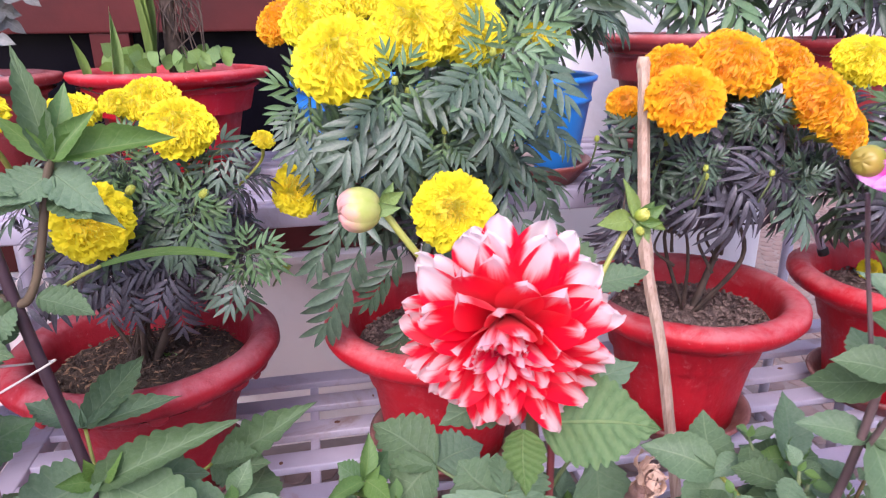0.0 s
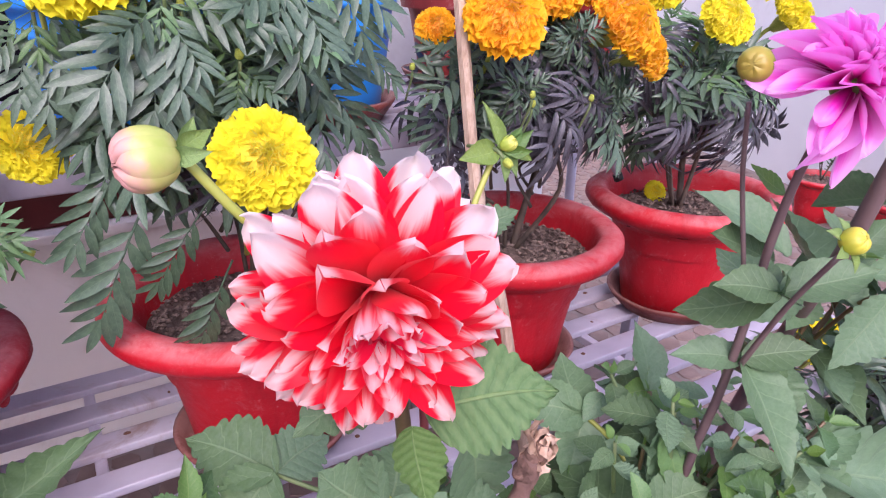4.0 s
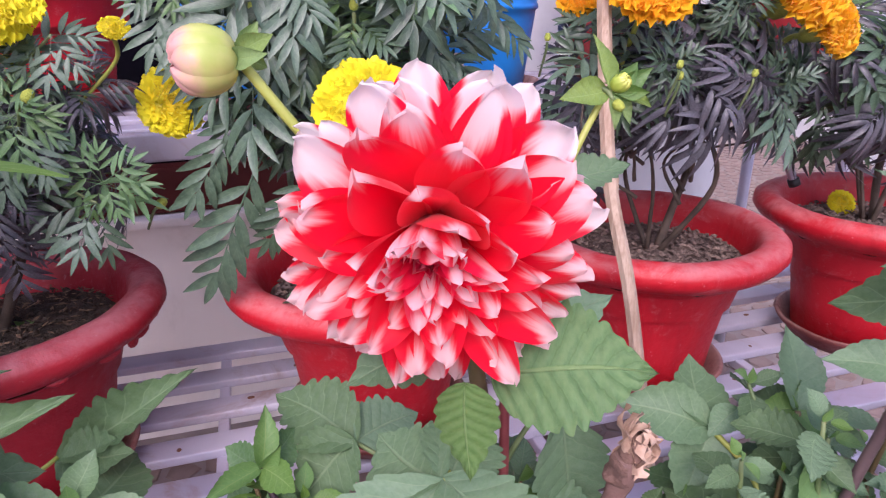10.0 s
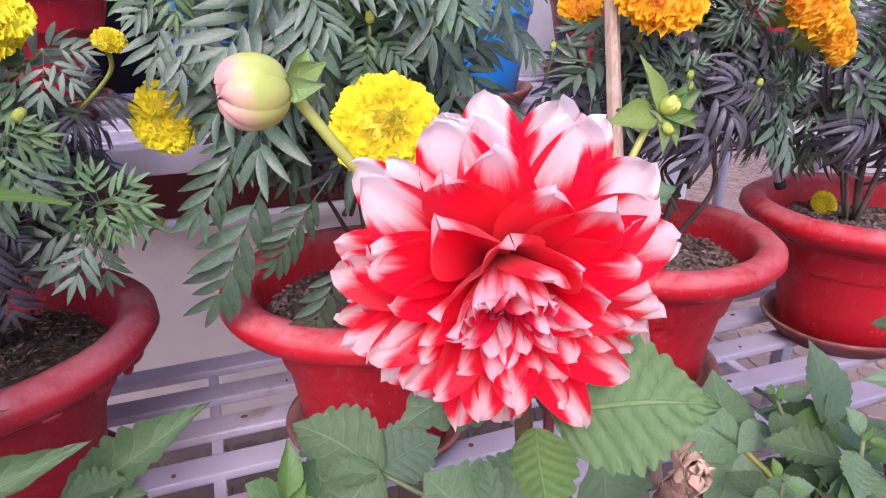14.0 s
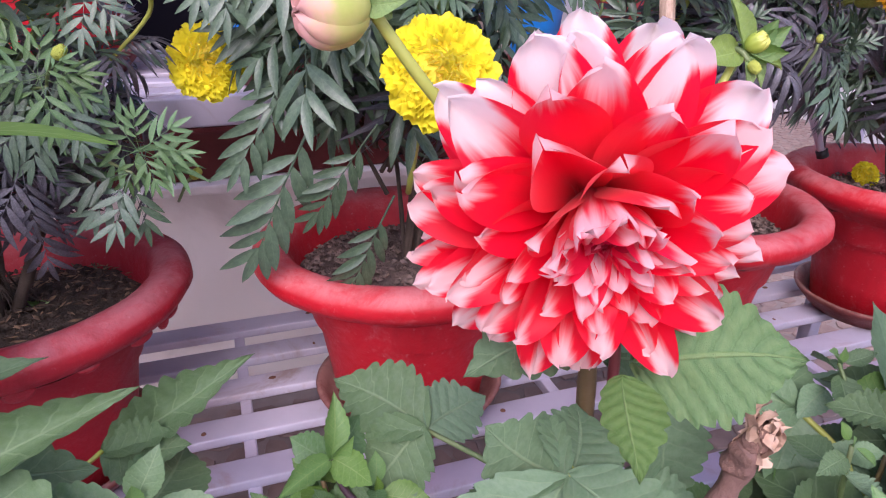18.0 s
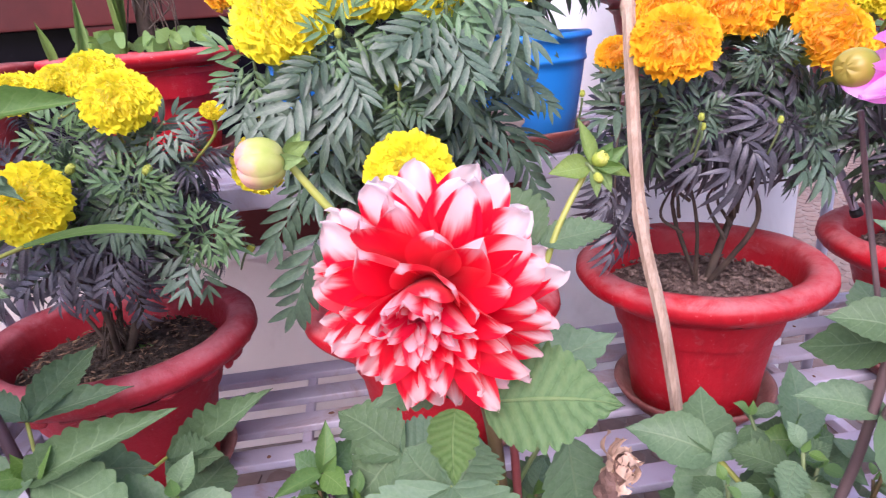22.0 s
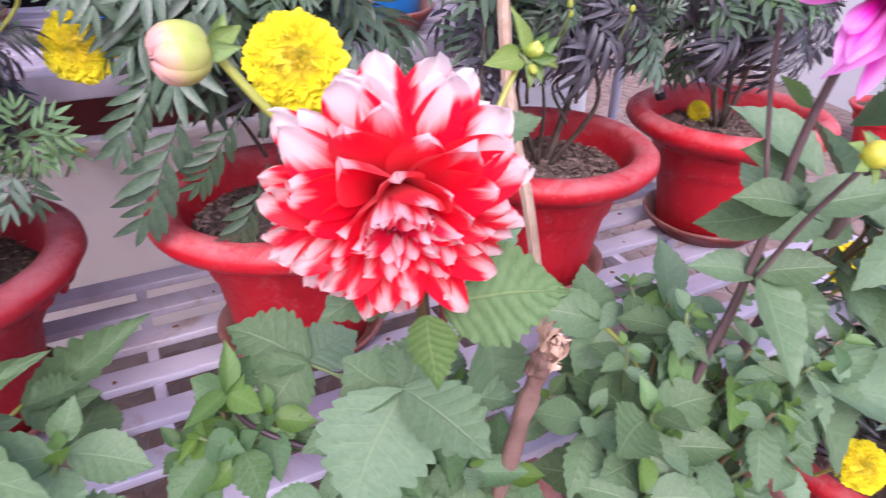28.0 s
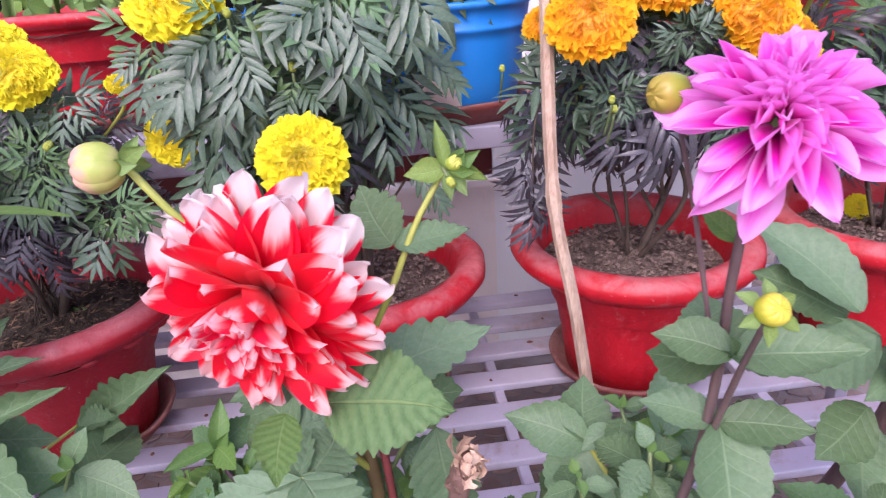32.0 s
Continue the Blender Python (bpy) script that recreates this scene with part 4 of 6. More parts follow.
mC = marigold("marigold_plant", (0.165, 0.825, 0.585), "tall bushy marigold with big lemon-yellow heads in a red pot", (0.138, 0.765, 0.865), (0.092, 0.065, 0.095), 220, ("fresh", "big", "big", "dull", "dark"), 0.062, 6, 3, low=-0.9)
for at, r_, ax in (((0.032, 0.69, 0.968), 0.050, (-0.3, -0.7, 0.6)), ((0.108, 0.725, 0.995), 0.046, (0, -0.75, 0.65)), ((0.168, 0.735, 0.998), 0.05, (0.2, -0.75, 0.65)), ((0.005, 0.75, 1.008), 0.036, (-0.5, -0.5, 0.7)),
                   ((0.085, 0.79, 1.028), 0.034, (0, -0.4, 0.9)), ((0.058, 0.77, 1.024), 0.03, (-0.1, -0.4, 0.9)), ((0.131, 0.618, 0.822), 0.042, (-0.05, -0.85, 0.5))):
    flower(mC, at, r_, ax)
flower(mC, (-0.025, 0.775, 0.817), 0.033, (-0.4, -0.85, 0.2), foot=(0.06, 0.80, 0.79))
flower(mC, (-0.029, 0.80, 1.006), 0.030, (-0.6, -0.5, 0.6), "orange")
for q in ((0.10, 0.70, 0.935), (0.055, 0.69, 0.90), (-0.02, 0.80, 0.87)):
    bud(mC, q, 0.006)
# broad palms of leaves at the ends of the front shoots
for c, tips in (((-0.003, 0.720, 0.924), ((-0.032, 0.700, 0.903), (-0.025, 0.700, 0.873), (-0.007, 0.700, 0.862), (0.013, 0.700, 0.877))), ((0.081, 0.668, 0.938), ((0.025, 0.638, 0.883), (0.059, 0.638, 0.863), (0.042, 0.638, 0.917), (0.139, 0.638, 0.922), (0.096, 0.638, 0.894), (0.080, 0.638, 0.876))), ((0.181, 0.670, 0.963), ((0.131, 0.640, 0.936), (0.153, 0.640, 0.913), (0.200, 0.640, 0.903), (0.173, 0.640, 0.885))), ((0.220, 0.690, 0.978), ((0.261, 0.660, 0.928), (0.241, 0.660, 0.912))), ((0.130, 0.665, 0.888), ((0.118, 0.635, 0.861), (0.149, 0.635, 0.869)))):
    for b in tips:
        d = Vector(b) - Vector(c)
        part("leaf", PINNATE["big"][rnd.choice((0, 4))], mC, m=basis(Vector(c), d, (0.05, -0.9, 0.5), d.length, d.length, d.length * 0.6))
    rosette(mC, Vector(c) + Vector((0, -0.004, 0.008)), 0.034, "fresh", 7)
    bud(mC, Vector(c) + Vector((0, -0.012, 0.012)), 0.006)
# long drooping leaves over the rim
for a, b in (((0.062, 0.70, 0.792), (-0.007, 0.713, 0.661)), ((0.040, 0.71, 0.835), (-0.012, 0.705, 0.745)), ((0.115, 0.69, 0.710), (0.071, 0.697, 0.620)), ((0.238, 0.72, 0.846), (0.284, 0.735, 0.757)),
             ((0.225, 0.715, 0.80), (0.262, 0.70, 0.735)), ((0.10, 0.68, 0.775), (0.045, 0.69, 0.70)), ((0.175, 0.68, 0.925), (0.20, 0.66, 0.85)), ((0.10, 0.67, 0.91), (0.085, 0.65, 0.84)), ((0.235, 0.70, 0.92), (0.285, 0.685, 0.865))):
    d = Vector(b) - Vector(a)
    part("leaf", PINNATE["frond"][rnd.choice((0, 4))], mC, m=basis(Vector(a), d, (0.1, -1, 0.35), d.length, d.length, d.length))

mR = marigold("marigold_plant", (0.535, 0.815, 0.588), "bushy marigold with bright orange heads and purple-tinged leaves", (0.535, 0.785, 0.825), (0.135, 0.085, 0.075), 310, ("dull", "dark", "dull", "curly", "curly", "curly"), 0.052, 4, 5, low=-0.5)
for at, r_, ax in (((0.424, 0.70, 0.914), 0.045, (-0.2, -0.7, 0.65)), ((0.525, 0.765, 0.948), 0.052, (0, -0.6, 0.8)), ((0.635, 0.81, 0.946), 0.042, (0.2, -0.5, 0.8)), ((0.598, 0.695, 0.908), 0.046, (0.2, -0.75, 0.6)), ((0.455, 0.79, 0.945), 0.038, (-0.3, -0.5, 0.8)),
                   ((0.645, 0.70, 0.872), 0.036, (0.4, -0.7, 0.4)), ((0.404, 0.811, 0.901), 0.024, (-0.5, -0.6, 0.6)), ((0.565, 0.83, 0.965), 0.036, (0.1, -0.4, 0.9))):
    flower(mR, at, r_, ax, "orange")
for q in ((0.435, 0.66, 0.843), (0.44, 0.665, 0.832), (0.345, 0.76, 0.865), (0.53, 0.67, 0.83)):
    bud(mR, q, 0.0055)

ROSE = (-0.082, 0.710, 0.763)
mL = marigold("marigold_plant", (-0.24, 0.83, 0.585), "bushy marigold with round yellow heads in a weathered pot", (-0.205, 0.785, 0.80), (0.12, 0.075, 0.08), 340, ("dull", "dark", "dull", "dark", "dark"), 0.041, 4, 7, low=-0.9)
for at, r_, ax in (((-0.138, 0.72, 0.902), 0.037, (0.1, -0.65, 0.75)), ((-0.172, 0.76, 0.927), 0.032, (0, -0.5, 0.85)), ((-0.259, 0.78, 0.913), 0.030, (0, -0.5, 0.85)), ((-0.223, 0.675, 0.82), 0.040, (0, -0.9, 0.45)), ((-0.33, 0.72, 0.915), 0.037, (-0.2, -0.5, 0.85))):
    flower(mL, at, r_, ax)
flower(mL, (-0.201, 0.750, 0.927), 0.019, (0.1, -0.45, 0.85), foot=(-0.222, 0.770, 0.887))
flower(mL, (-0.057, 0.744, 0.883), 0.013, (0.2, -0.5, 0.8), foot=(-0.10, 0.765, 0.82))
for kind, c, tips in (("big", (-0.132, 0.70, 0.814), ((-0.175, 0.70, 0.800), (-0.162, 0.69, 0.781), (-0.147, 0.69, 0.772), (-0.118, 0.69, 0.780), (-0.109, 0.70, 0.803), (-0.158, 0.71, 0.821))),
                      ("dark", (-0.155, 0.69, 0.768), ((-0.183, 0.69, 0.752), (-0.174, 0.68, 0.732), (-0.156, 0.68, 0.730), (-0.140, 0.69, 0.748), (-0.200, 0.69, 0.756))),
                      ("dull", (-0.089, 0.705, 0.746), ((-0.124, 0.70, 0.741), (-0.115, 0.70, 0.723), (-0.087, 0.70, 0.712), (-0.104, 0.69, 0.717))),
                      ("dull", (-0.097, 0.71, 0.881), ((-0.119, 0.71, 0.861), (-0.102, 0.70, 0.855), (-0.084, 0.70, 0.862), (-0.075, 0.71, 0.878), (-0.122, 0.72, 0.877))),
                      ("dark", (-0.215, 0.70, 0.755), ((-0.250, 0.69, 0.735), (-0.228, 0.69, 0.718), (-0.205, 0.69, 0.716), (-0.245, 0.70, 0.760))),
                      ("curly", (-0.300, 0.71, 0.770), ((-0.330, 0.70, 0.745), (-0.305, 0.69, 0.730), (-0.280, 0.69, 0.735)))):
    stem([(-0.205, 0.785, 0.76), Vector(c).lerp(Vector((-0.205, 0.785, 0.79)), 0.4), c], 0.002, 0.0012, M_STALK, mL, "shoot", 5, 0.1)
    for b in tips:
        d = Vector(b) - Vector(c)
        part("leaf", PINNATE[kind][rnd.choice((0, 4))], mL, m=basis(Vector(c), d, (0.05, -0.9, 0.5), d.length * 1.1, d.length * 1.15, d.length * 0.7))
for q in ((-0.118, 0.694, 0.838), (-0.046, 0.756, 0.727), (-0.19, 0.70, 0.845)):
    bud(mL, q, 0.0075, (0.5, -0.3, 0.5))
# a strand of limp leaves that hangs down to the rim
for i in range(13):
    c = Vector((0.372 + 0.010 * math.sin(i * 2.1), 0.725 + 0.012 * math.cos(i * 1.7), 0.815 - 0.0075 * i))
    feather(mR, c, (0.5 * math.sin(i * 2.4), -0.35 + 0.3 * math.cos(i * 1.9), -0.9), rnd.uniform(0.036, 0.05), "curly", (math.sin(i * 1.3), -1, 0.2))
stem([(0.42, 0.77, 0.84), (0.385, 0.74, 0.83), (0.372, 0.727, 0.79), (0.372, 0.726, 0.69)], 0.002, 0.001, M_TRUNK, mR, "twig", 5, 0.2)
for at in ((0.454, 0.700, 0.836), (0.586, 0.700, 0.811), (0.529, 0.700, 0.894)):
    rosette(mR, at, 0.026, "dull")
bm = bmesh.new()
for i in range(70):
    a, d = rnd.uniform(0, 6.28), 0.026 * math.sqrt(rnd.random())
    o = Vector((-0.24 + 0.25 * d * math.cos(a), 0.83 + 0.25 * d * math.sin(a), 0.578 + rnd.uniform(0.015, 0.07)))
    e = Vector((-0.24 + d * 1.3 * math.cos(a), 0.83 + d * 1.3 * math.sin(a), 0.575 + rnd.uniform(0, 0.01)))
    tube([o, o.lerp(e, 0.5) + Vector((rnd.uniform(-0.006, 0.006), rnd.uniform(-0.006, 0.006), 0.006)), e], [0.0012, 0.001, 0.0006], 4, 0.0, bm, False)
part("root_clump", bm, mL, "dry fibrous brown roots", mat=M_TRUNK)
rosette(mL, ROSE, 0.030)
for at in ((-0.136, 0.700, 0.821), (-0.202, 0.730, 0.870)):
    rosette(mL, at, 0.030)
feather(mL, (-0.11, 0.74, 0.76), (0.85, -0.3, -0.3), 0.055, "fresh")

mS = marigold("marigold_plant", (0.90, 0.815, 0.588), "straggly marigold with yellow heads and dull leaves", (0.875, 0.80, 0.81), (0.14, 0.09, 0.09), 170, ("fresh", "dark", "dull", "dark"), 0.062, 4, 9, low=-0.9)
for at, r_, ax in (((0.703, 0.75, 0.95), 0.040, (-0.2, -0.6, 0.75)), ((0.817, 0.72, 0.905), 0.040, (-0.1, -0.75, 0.6)), ((1.02, 0.75, 0.905), 0.040, (0.2, -0.7, 0.6)), ((0.763, 0.80, 0.937), 0.03, (0, -0.5, 0.8)), ((0.95, 0.78, 0.95), 0.035, (0.1, -0.5, 0.8)), ((0.905, 0.87, 0.600), 0.020, (-0.2, -0.7, 0.6))):
    flower(mS, at, r_, ax)

mF = marigold("marigold_plant", (-0.634, 0.80, 0.585), "bushy dark-leaved marigold in the end pot", (-0.56, 0.77, 0.745), (0.13, 0.09, 0.10), 230, ("dull", "dark", "dull", "dark"), 0.055, 5, 41, low=-0.8)
mB = marigold("marigold_plant", (0.318, 1.0, 0.885), "leafy marigold in the blue bucket", (0.315, 0.96, 1.03), (0.10, 0.07, 0.075), 70, ("big", "dull"), 0.085, 4, 15, low=-0.9)
flower(mB, (0.314, 0.9, 0.985), 0.026, (0, -0.5, 0.8))
flower(mB, (0.36, 0.93, 0.992), 0.014, (0.3, -0.5, 0.8))
mU = marigold("marigold_plant", (0.665, 1.15, 0.965), "leafy young marigold on the upper shelf", (0.68, 1.12, 1.07), (0.12, 0.10, 0.08), 60, ("dull", "fresh"), 0.09, 4, 21, low=-0.4)
mV = marigold("marigold_plant", (1.0, 1.13, 0.95), "leafy marigold at the end of the upper shelf", (1.0, 1.1, 1.06), (0.14, 0.12, 0.09), 60, ("dull", "dark"), 0.09, 4, 22, low=-0.5)

GRASS = ((-0.277, 1.020, 0.903), (-0.263, 1.020, 1.032), (-0.307, 1.020, 0.921), (-0.320, 1.020, 0.995))
# dry trunk with clover in the upper pot
dry = thing("dry_plant", (-0.214, 1.117, 0.925), "dry brown trunk with hanging roots, clover and grass", "plant")
stem([(-0.205, 1.12, 0.92), (-0.208, 1.115, 1.02), (-0.20, 1.12, 1.12), (-0.205, 1.12, 1.25)], 0.012, 0.009, M_TRUNK, dry, "trunk", 9, 0.3)
q = random.Random(4)
for i in range(130):
    a = Vector((-0.20 + q.uniform(-0.02, 0.03), 1.115 + q.uniform(-0.02, 0.02), 1.02 + q.uniform(0, 0.26)))
    stem([a, a + Vector((q.uniform(-0.015, 0.025), q.uniform(-0.02, 0.01), -0.02)), a + Vector((q.uniform(-0.02, 0.035), q.uniform(-0.03, 0.01), q.uniform(-0.10, -0.04)))], 0.0016, 0.0008, M_TRUNK, dry, "root", 4, 0.2)
LEAVES["grass"] = [leaf_mesh("leaf", M_SEPAL, 0.04, 0.5, 6, 0.0, 0.15, 0.0, s) for s in range(2)]
LEAVES["clover"] = [leaf_mesh("leaf", M_CLOVER, 0.1, 0.3, 6, 0.0, 0.75, 0.0, s) for s in range(2)]
for i in range(60):
    a, d = q.uniform(0, 6.28), 0.10 * math.sqrt(q.random())
    c = Vector((-0.214 + d * math.cos(a), 1.117 + d * math.sin(a), 0.938 + q.uniform(0, 0.024)))
    leaf(dry, c, c + Vector((q.uniform(-0.02, 0.02), q.uniform(-0.022, 0.0), q.uniform(0.004, 0.02))), 0.027, (q.uniform(-0.3, 0.3), -0.9, 0.45), "clover", name="clover_leaf")
for a, b, wd in ((GRASS[0], GRASS[1], 0.016), (GRASS[2], GRASS[3], 0.014), ((-0.24, 1.09, 0.925), (-0.255, 1.09, 1.16), 0.006), ((-0.245, 1.10, 0.925), (-0.225, 1.10, 1.12), 0.006)):
    leaf(dry, a, b, wd, (0.5, -0.9, 0.1), "grass", name="grass_blade")

# silvery plant
sil = thing("silver_leaf_plant", (-0.515, 1.10, 0.93), "silvery lobed leaves over white pebbles", "plant")
for i in range(44):
    a = q.uniform(0, 6.28)
    c = Vector((-0.515, 1.08, 0.96)) + Vector((0.09 * math.cos(a) * q.random(), 0.07 * math.sin(a) * q.random(), 0.04 + 0.16 * q.random()))
    d = Vector((math.cos(a), math.sin(a) - 0.4, q.uniform(-0.7, 0.4))) * q.uniform(0.05, 0.075)
    if i == 0:
        LEAVES["silver"] = [leaf_mesh("leaf", M_SILVER, 0.3, 0.3, 4, 0.5, 0.2, 0.0, s) for s in range(3)]
    stem([(-0.515, 1.10, 0.945), c.lerp(Vector((-0.515, 1.1, 0.95)), 0.4), c], 0.002, 0.0014, M_STEM, sil, "stalk", 4)
    leaf(sil, c, c + d, 0.042, (0, -1, 0.4), "silver")

pebble = bmesh.new()
bmesh.ops.create_icosphere(pebble, subdivisions=2, radius=1)
for v in pebble.verts:
    v.co *= 1 + 0.25 * noise.noise(v.co * 1.3)
pebble = mesh("pebble", pebble, M_PEBBLE)
for i in range(44):
    a, d = q.uniform(0, 6.28), 0.105 * math.sqrt(q.random())
    m = Matrix.Translation((-0.515 + d * math.cos(a), 1.10 + d * math.sin(a), 0.926 + q.uniform(0, 0.006))) @ Euler((q.uniform(0, 3), q.uniform(0, 3), 0)).to_matrix().to_4x4() @ Matrix.Diagonal((q.uniform(0.007, 0.013), q.uniform(0.007, 0.011), 0.007, 1))
    tagged(part("pebble", pebble, m=m), "small white pebble on the soil of a pot", "pebble", "white pebbles in a pot")

tagged(part("pebble", pebble, m=Matrix.Translation((-0.330, 0.929, 0.583)) @ Matrix.Diagonal((0.009, 0.007, 0.006, 1))), "small white pebble on the husky soil", "pebble")
LEAVES["sprout"] = [leaf_mesh("leaf", M_CLOVER, 0.1, 0.3, 6, 0.0, 0.6, 0.0, s) for s in range(2)]
for at in ((-0.214, 0.835, 0.581), (-0.217, 0.839, 0.581), (-0.214, 0.837, 0.581)):
    c = Vector(at)
    sp = thing("sprout", at, "tiny bright green sprout on the soil", "seedling", "sprouts in the pots")
    for i in range(5):
        a = 1.26 * i
        leaf(sp, c, c + Vector((math.cos(a), math.sin(a), 0.7)) * 0.010, 0.006, (0, -0.3, 1), "sprout")


# ---- red and white dahlia ----
d1 = thing("dahlia_plant", (0.175, 0.47, 0.30), "dahlia with one large red and white-tipped bloom and pale buds", "dahlia plant", "dahlia plants")
HEART, AXIS = Vector((0.111, 0.3684, 0.7903)), Vector((-0.34, -0.93, 0.04)).normalized()
M_HEART = petal_paint("dark_heart_petal", (0.52, 0.0, 0.03), (0.66, 0.004, 0.06), (0.80, 0.20, 0.28), 0.85, 1.2, 0.2, share=0.4)
RED_BLOOM = ((0.0, -16, 0.067, 0.026, 0.42, 0.02, 0.42), (0.16, -4, 0.068, 0.028, 0.44, 0.0, 0.38), (0.29, 10, 0.065, 0.029, 0.42, -0.05, 0.36), (0.41, 25, 0.057, 0.027, 0.40, -0.08, 0.32), (0.50, 38, 0.050, 0.0245, 0.5, 0.04, 0.25),
             (0.57, 56, 0.047, 0.0190, 0.8, 0.02, 0.05), (0.64, 64, 0.045, 0.0165, 0.9, 0.0, 0.0), (0.71, 68, 0.040, 0.0135, 1.0, 0.02, 0.0), (0.78, 76, 0.030, 0.0105, 1.1, 0.12, 0.0), (1.0, 88, 0.023, 0.006, 1.1, 0.2, 0.1))


def red_paint(s, high):
    if s > 0.74:
        return M_HEART
    if s > 0.56:
        return M_RED_IN
    if high > 0.35 and s < 0.34:
        return M_RED_TOP
    return M_RED if s < 0.42 else M_RED_MID


foot = HEART - AXIS * 0.031 + Vector((0, 0, 0.004))
dahlia_head(d1, foot, AXIS, 146, RED_BLOOM, red_paint, seed=9, nod=18, crown=0.26, loose=0.5, hood=0.34)
stem([(0.165, 0.432, 0.738), (0.176, 0.440, 0.67), (0.183, 0.455, 0.52), (0.186, 0.465, 0.31)], 0.0030, 0.0040, M_STEM_RED, d1, "side_stem", 8, label="thin dark red stem")
stem([foot, (0.130, 0.405, 0.765), (0.150, 0.43, 0.722), (0.158, 0.44, 0.69), (0.166, 0.45, 0.628), (0.172, 0.462, 0.50), (0.175, 0.47, 0.30)], 0.0042, 0.0065, M_STEM_R, d1, "main_stem", 10, label="reddish-brown main stem")
stem([(0.158, 0.44, 0.70), (0.122, 0.437, 0.785), (0.072, 0.440, 0.837), (0.042, 0.446, 0.878)], 0.0032, 0.0026, M_STEM, d1, "bud_stalk", 8)
stem([(0.160, 0.44, 0.70), (0.197, 0.442, 0.770), (0.219, 0.452, 0.815), (0.243, 0.460, 0.852)], 0.0027, 0.0020, M_STEM, d1, "bud_stalk", 8)


def dahlia_bud(parent, at, axis, radius, mat, sepals=5, back=True, long=1.2, grooves=5, turn=0.5, flute=0.085, reach=1.35, ring=0.14):
    """A closed bud wrapped in broad fluted petals that meet at its tip, with sepals turned back round its foot."""
    n_ = Vector(axis).normalized()
    m = Matrix.Translation(at) @ n_.to_track_quat("Z", "Y").to_matrix().to_4x4()
    r = random.Random(int(radius * 1e5))

    def skin(k, a, t):
        swell = radius * k * math.sin(t) ** 0.62 * (1 + 0.10 * math.sin(t - 0.5))
        return Vector((swell * math.cos(a), swell * math.sin(a), -radius * k * long * math.cos(t)))

    bm = sheet([[skin(0.90, 2 * math.pi * j / 24, math.pi * i / 12) for j in range(25)] for i in range(13)])
    b = part("bud", bm, parent, m=m, mat=mat)
    for k in range(grooves * 2):
        inner = k % 2
        a0 = 2 * math.pi * (k * 0.5) / grooves + r.uniform(-0.12, 0.12)
        span, top = 2 * math.pi / grooves * (0.60 if not inner else 0.42), math.pi * (r.uniform(0.93, 0.99) if not inner else 0.985)
        rows = []
        for i in range(13):
            v = i / 12
            w = span * (0.75 + 0.25 * math.sin(math.pi * v)) * max(0.12, 1 - max(0, v - 0.65) ** 2 * 4.5)
            bulge = 0.955 - 0.03 * inner + 0.02 * (k % 3)
            row = []
            for j in range(9):
                u = j / 4 - 1
                row.append(skin(bulge + flute * (1 - u * u) - 0.05 * v * v * abs(u) + 0.03 * v * v * (k % 2), a0 + u * w + 0.35 * v * v, 0.05 + (top - 0.05) * v))
            rows.append(row)
        part("petal", sheet(rows), b, m=m, mat=mat)
    side = n_.orthogonal().normalized()
    for k in range(sepals):
        q = Matrix.Rotation(2 * math.pi * k / sepals + turn, 3, n_) @ side
        a = Vector(at) - n_ * radius * (1.04 - 0.6 * ring) * long + q * radius * ring
        d = (q * 1.0 - n_ * (0.45 if back else -0.3)).normalized() * radius * reach * r.uniform(0.85, 1.15)
        part("sepal", LEAVES["sepal"][k % 3], b, m=basis(a, d, n_, radius * (1.5 + ring), d.length, d.length))
    return b


dahlia_bud(d1, (0.0265, 0.445, 0.878), (-0.95, -0.10, -0.06), 0.0138, M_BUD, 2, long=1.0, turn=0.9, grooves=4, flute=0.12)
for b, wd in (((0.0535, 0.447, 0.8945), 0.011), ((0.0565, 0.440, 0.889), 0.013), ((0.0575, 0.452, 0.874), 0.011)):
    leaf(d1, (0.041, 0.446, 0.8795), b, wd, (0.3, -0.9, 0.3), "sepal", name="sepal")
# young bud, still open leaves
for a, b, wd in (((0.243, 0.46, 0.852), (0.216, 0.455, 0.854), 0.021), ((0.244, 0.458, 0.853), (0.240, 0.462, 0.885), 0.012), ((0.245, 0.457, 0.852), (0.272, 0.450, 0.848), 0.014), ((0.244, 0.456, 0.850), (0.258, 0.448, 0.836), 0.012), ((0.243, 0.455, 0.85), (0.246, 0.446, 0.834), 0.010)):
    leaf(d1, a, b, wd, (0, -0.8, 0.6), "sepal")
dahlia_bud(d1, (0.249, 0.455, 0.857), (0.3, -0.7, 0.5), 0.0048, M_BUD_G, 5)
for b, wd in (((0.266, 0.447, 0.864), 0.013), ((0.257, 0.452, 0.869), 0.012), ((0.262, 0.444, 0.852), 0.010)):
    leaf(d1, (0.246, 0.457, 0.853), b, wd, (-0.3, -0.9, -0.1), "young", name="sepal")
bud(d1, (0.246, 0.450, 0.845), 0.005, (0.3, -0.6, -0.5))

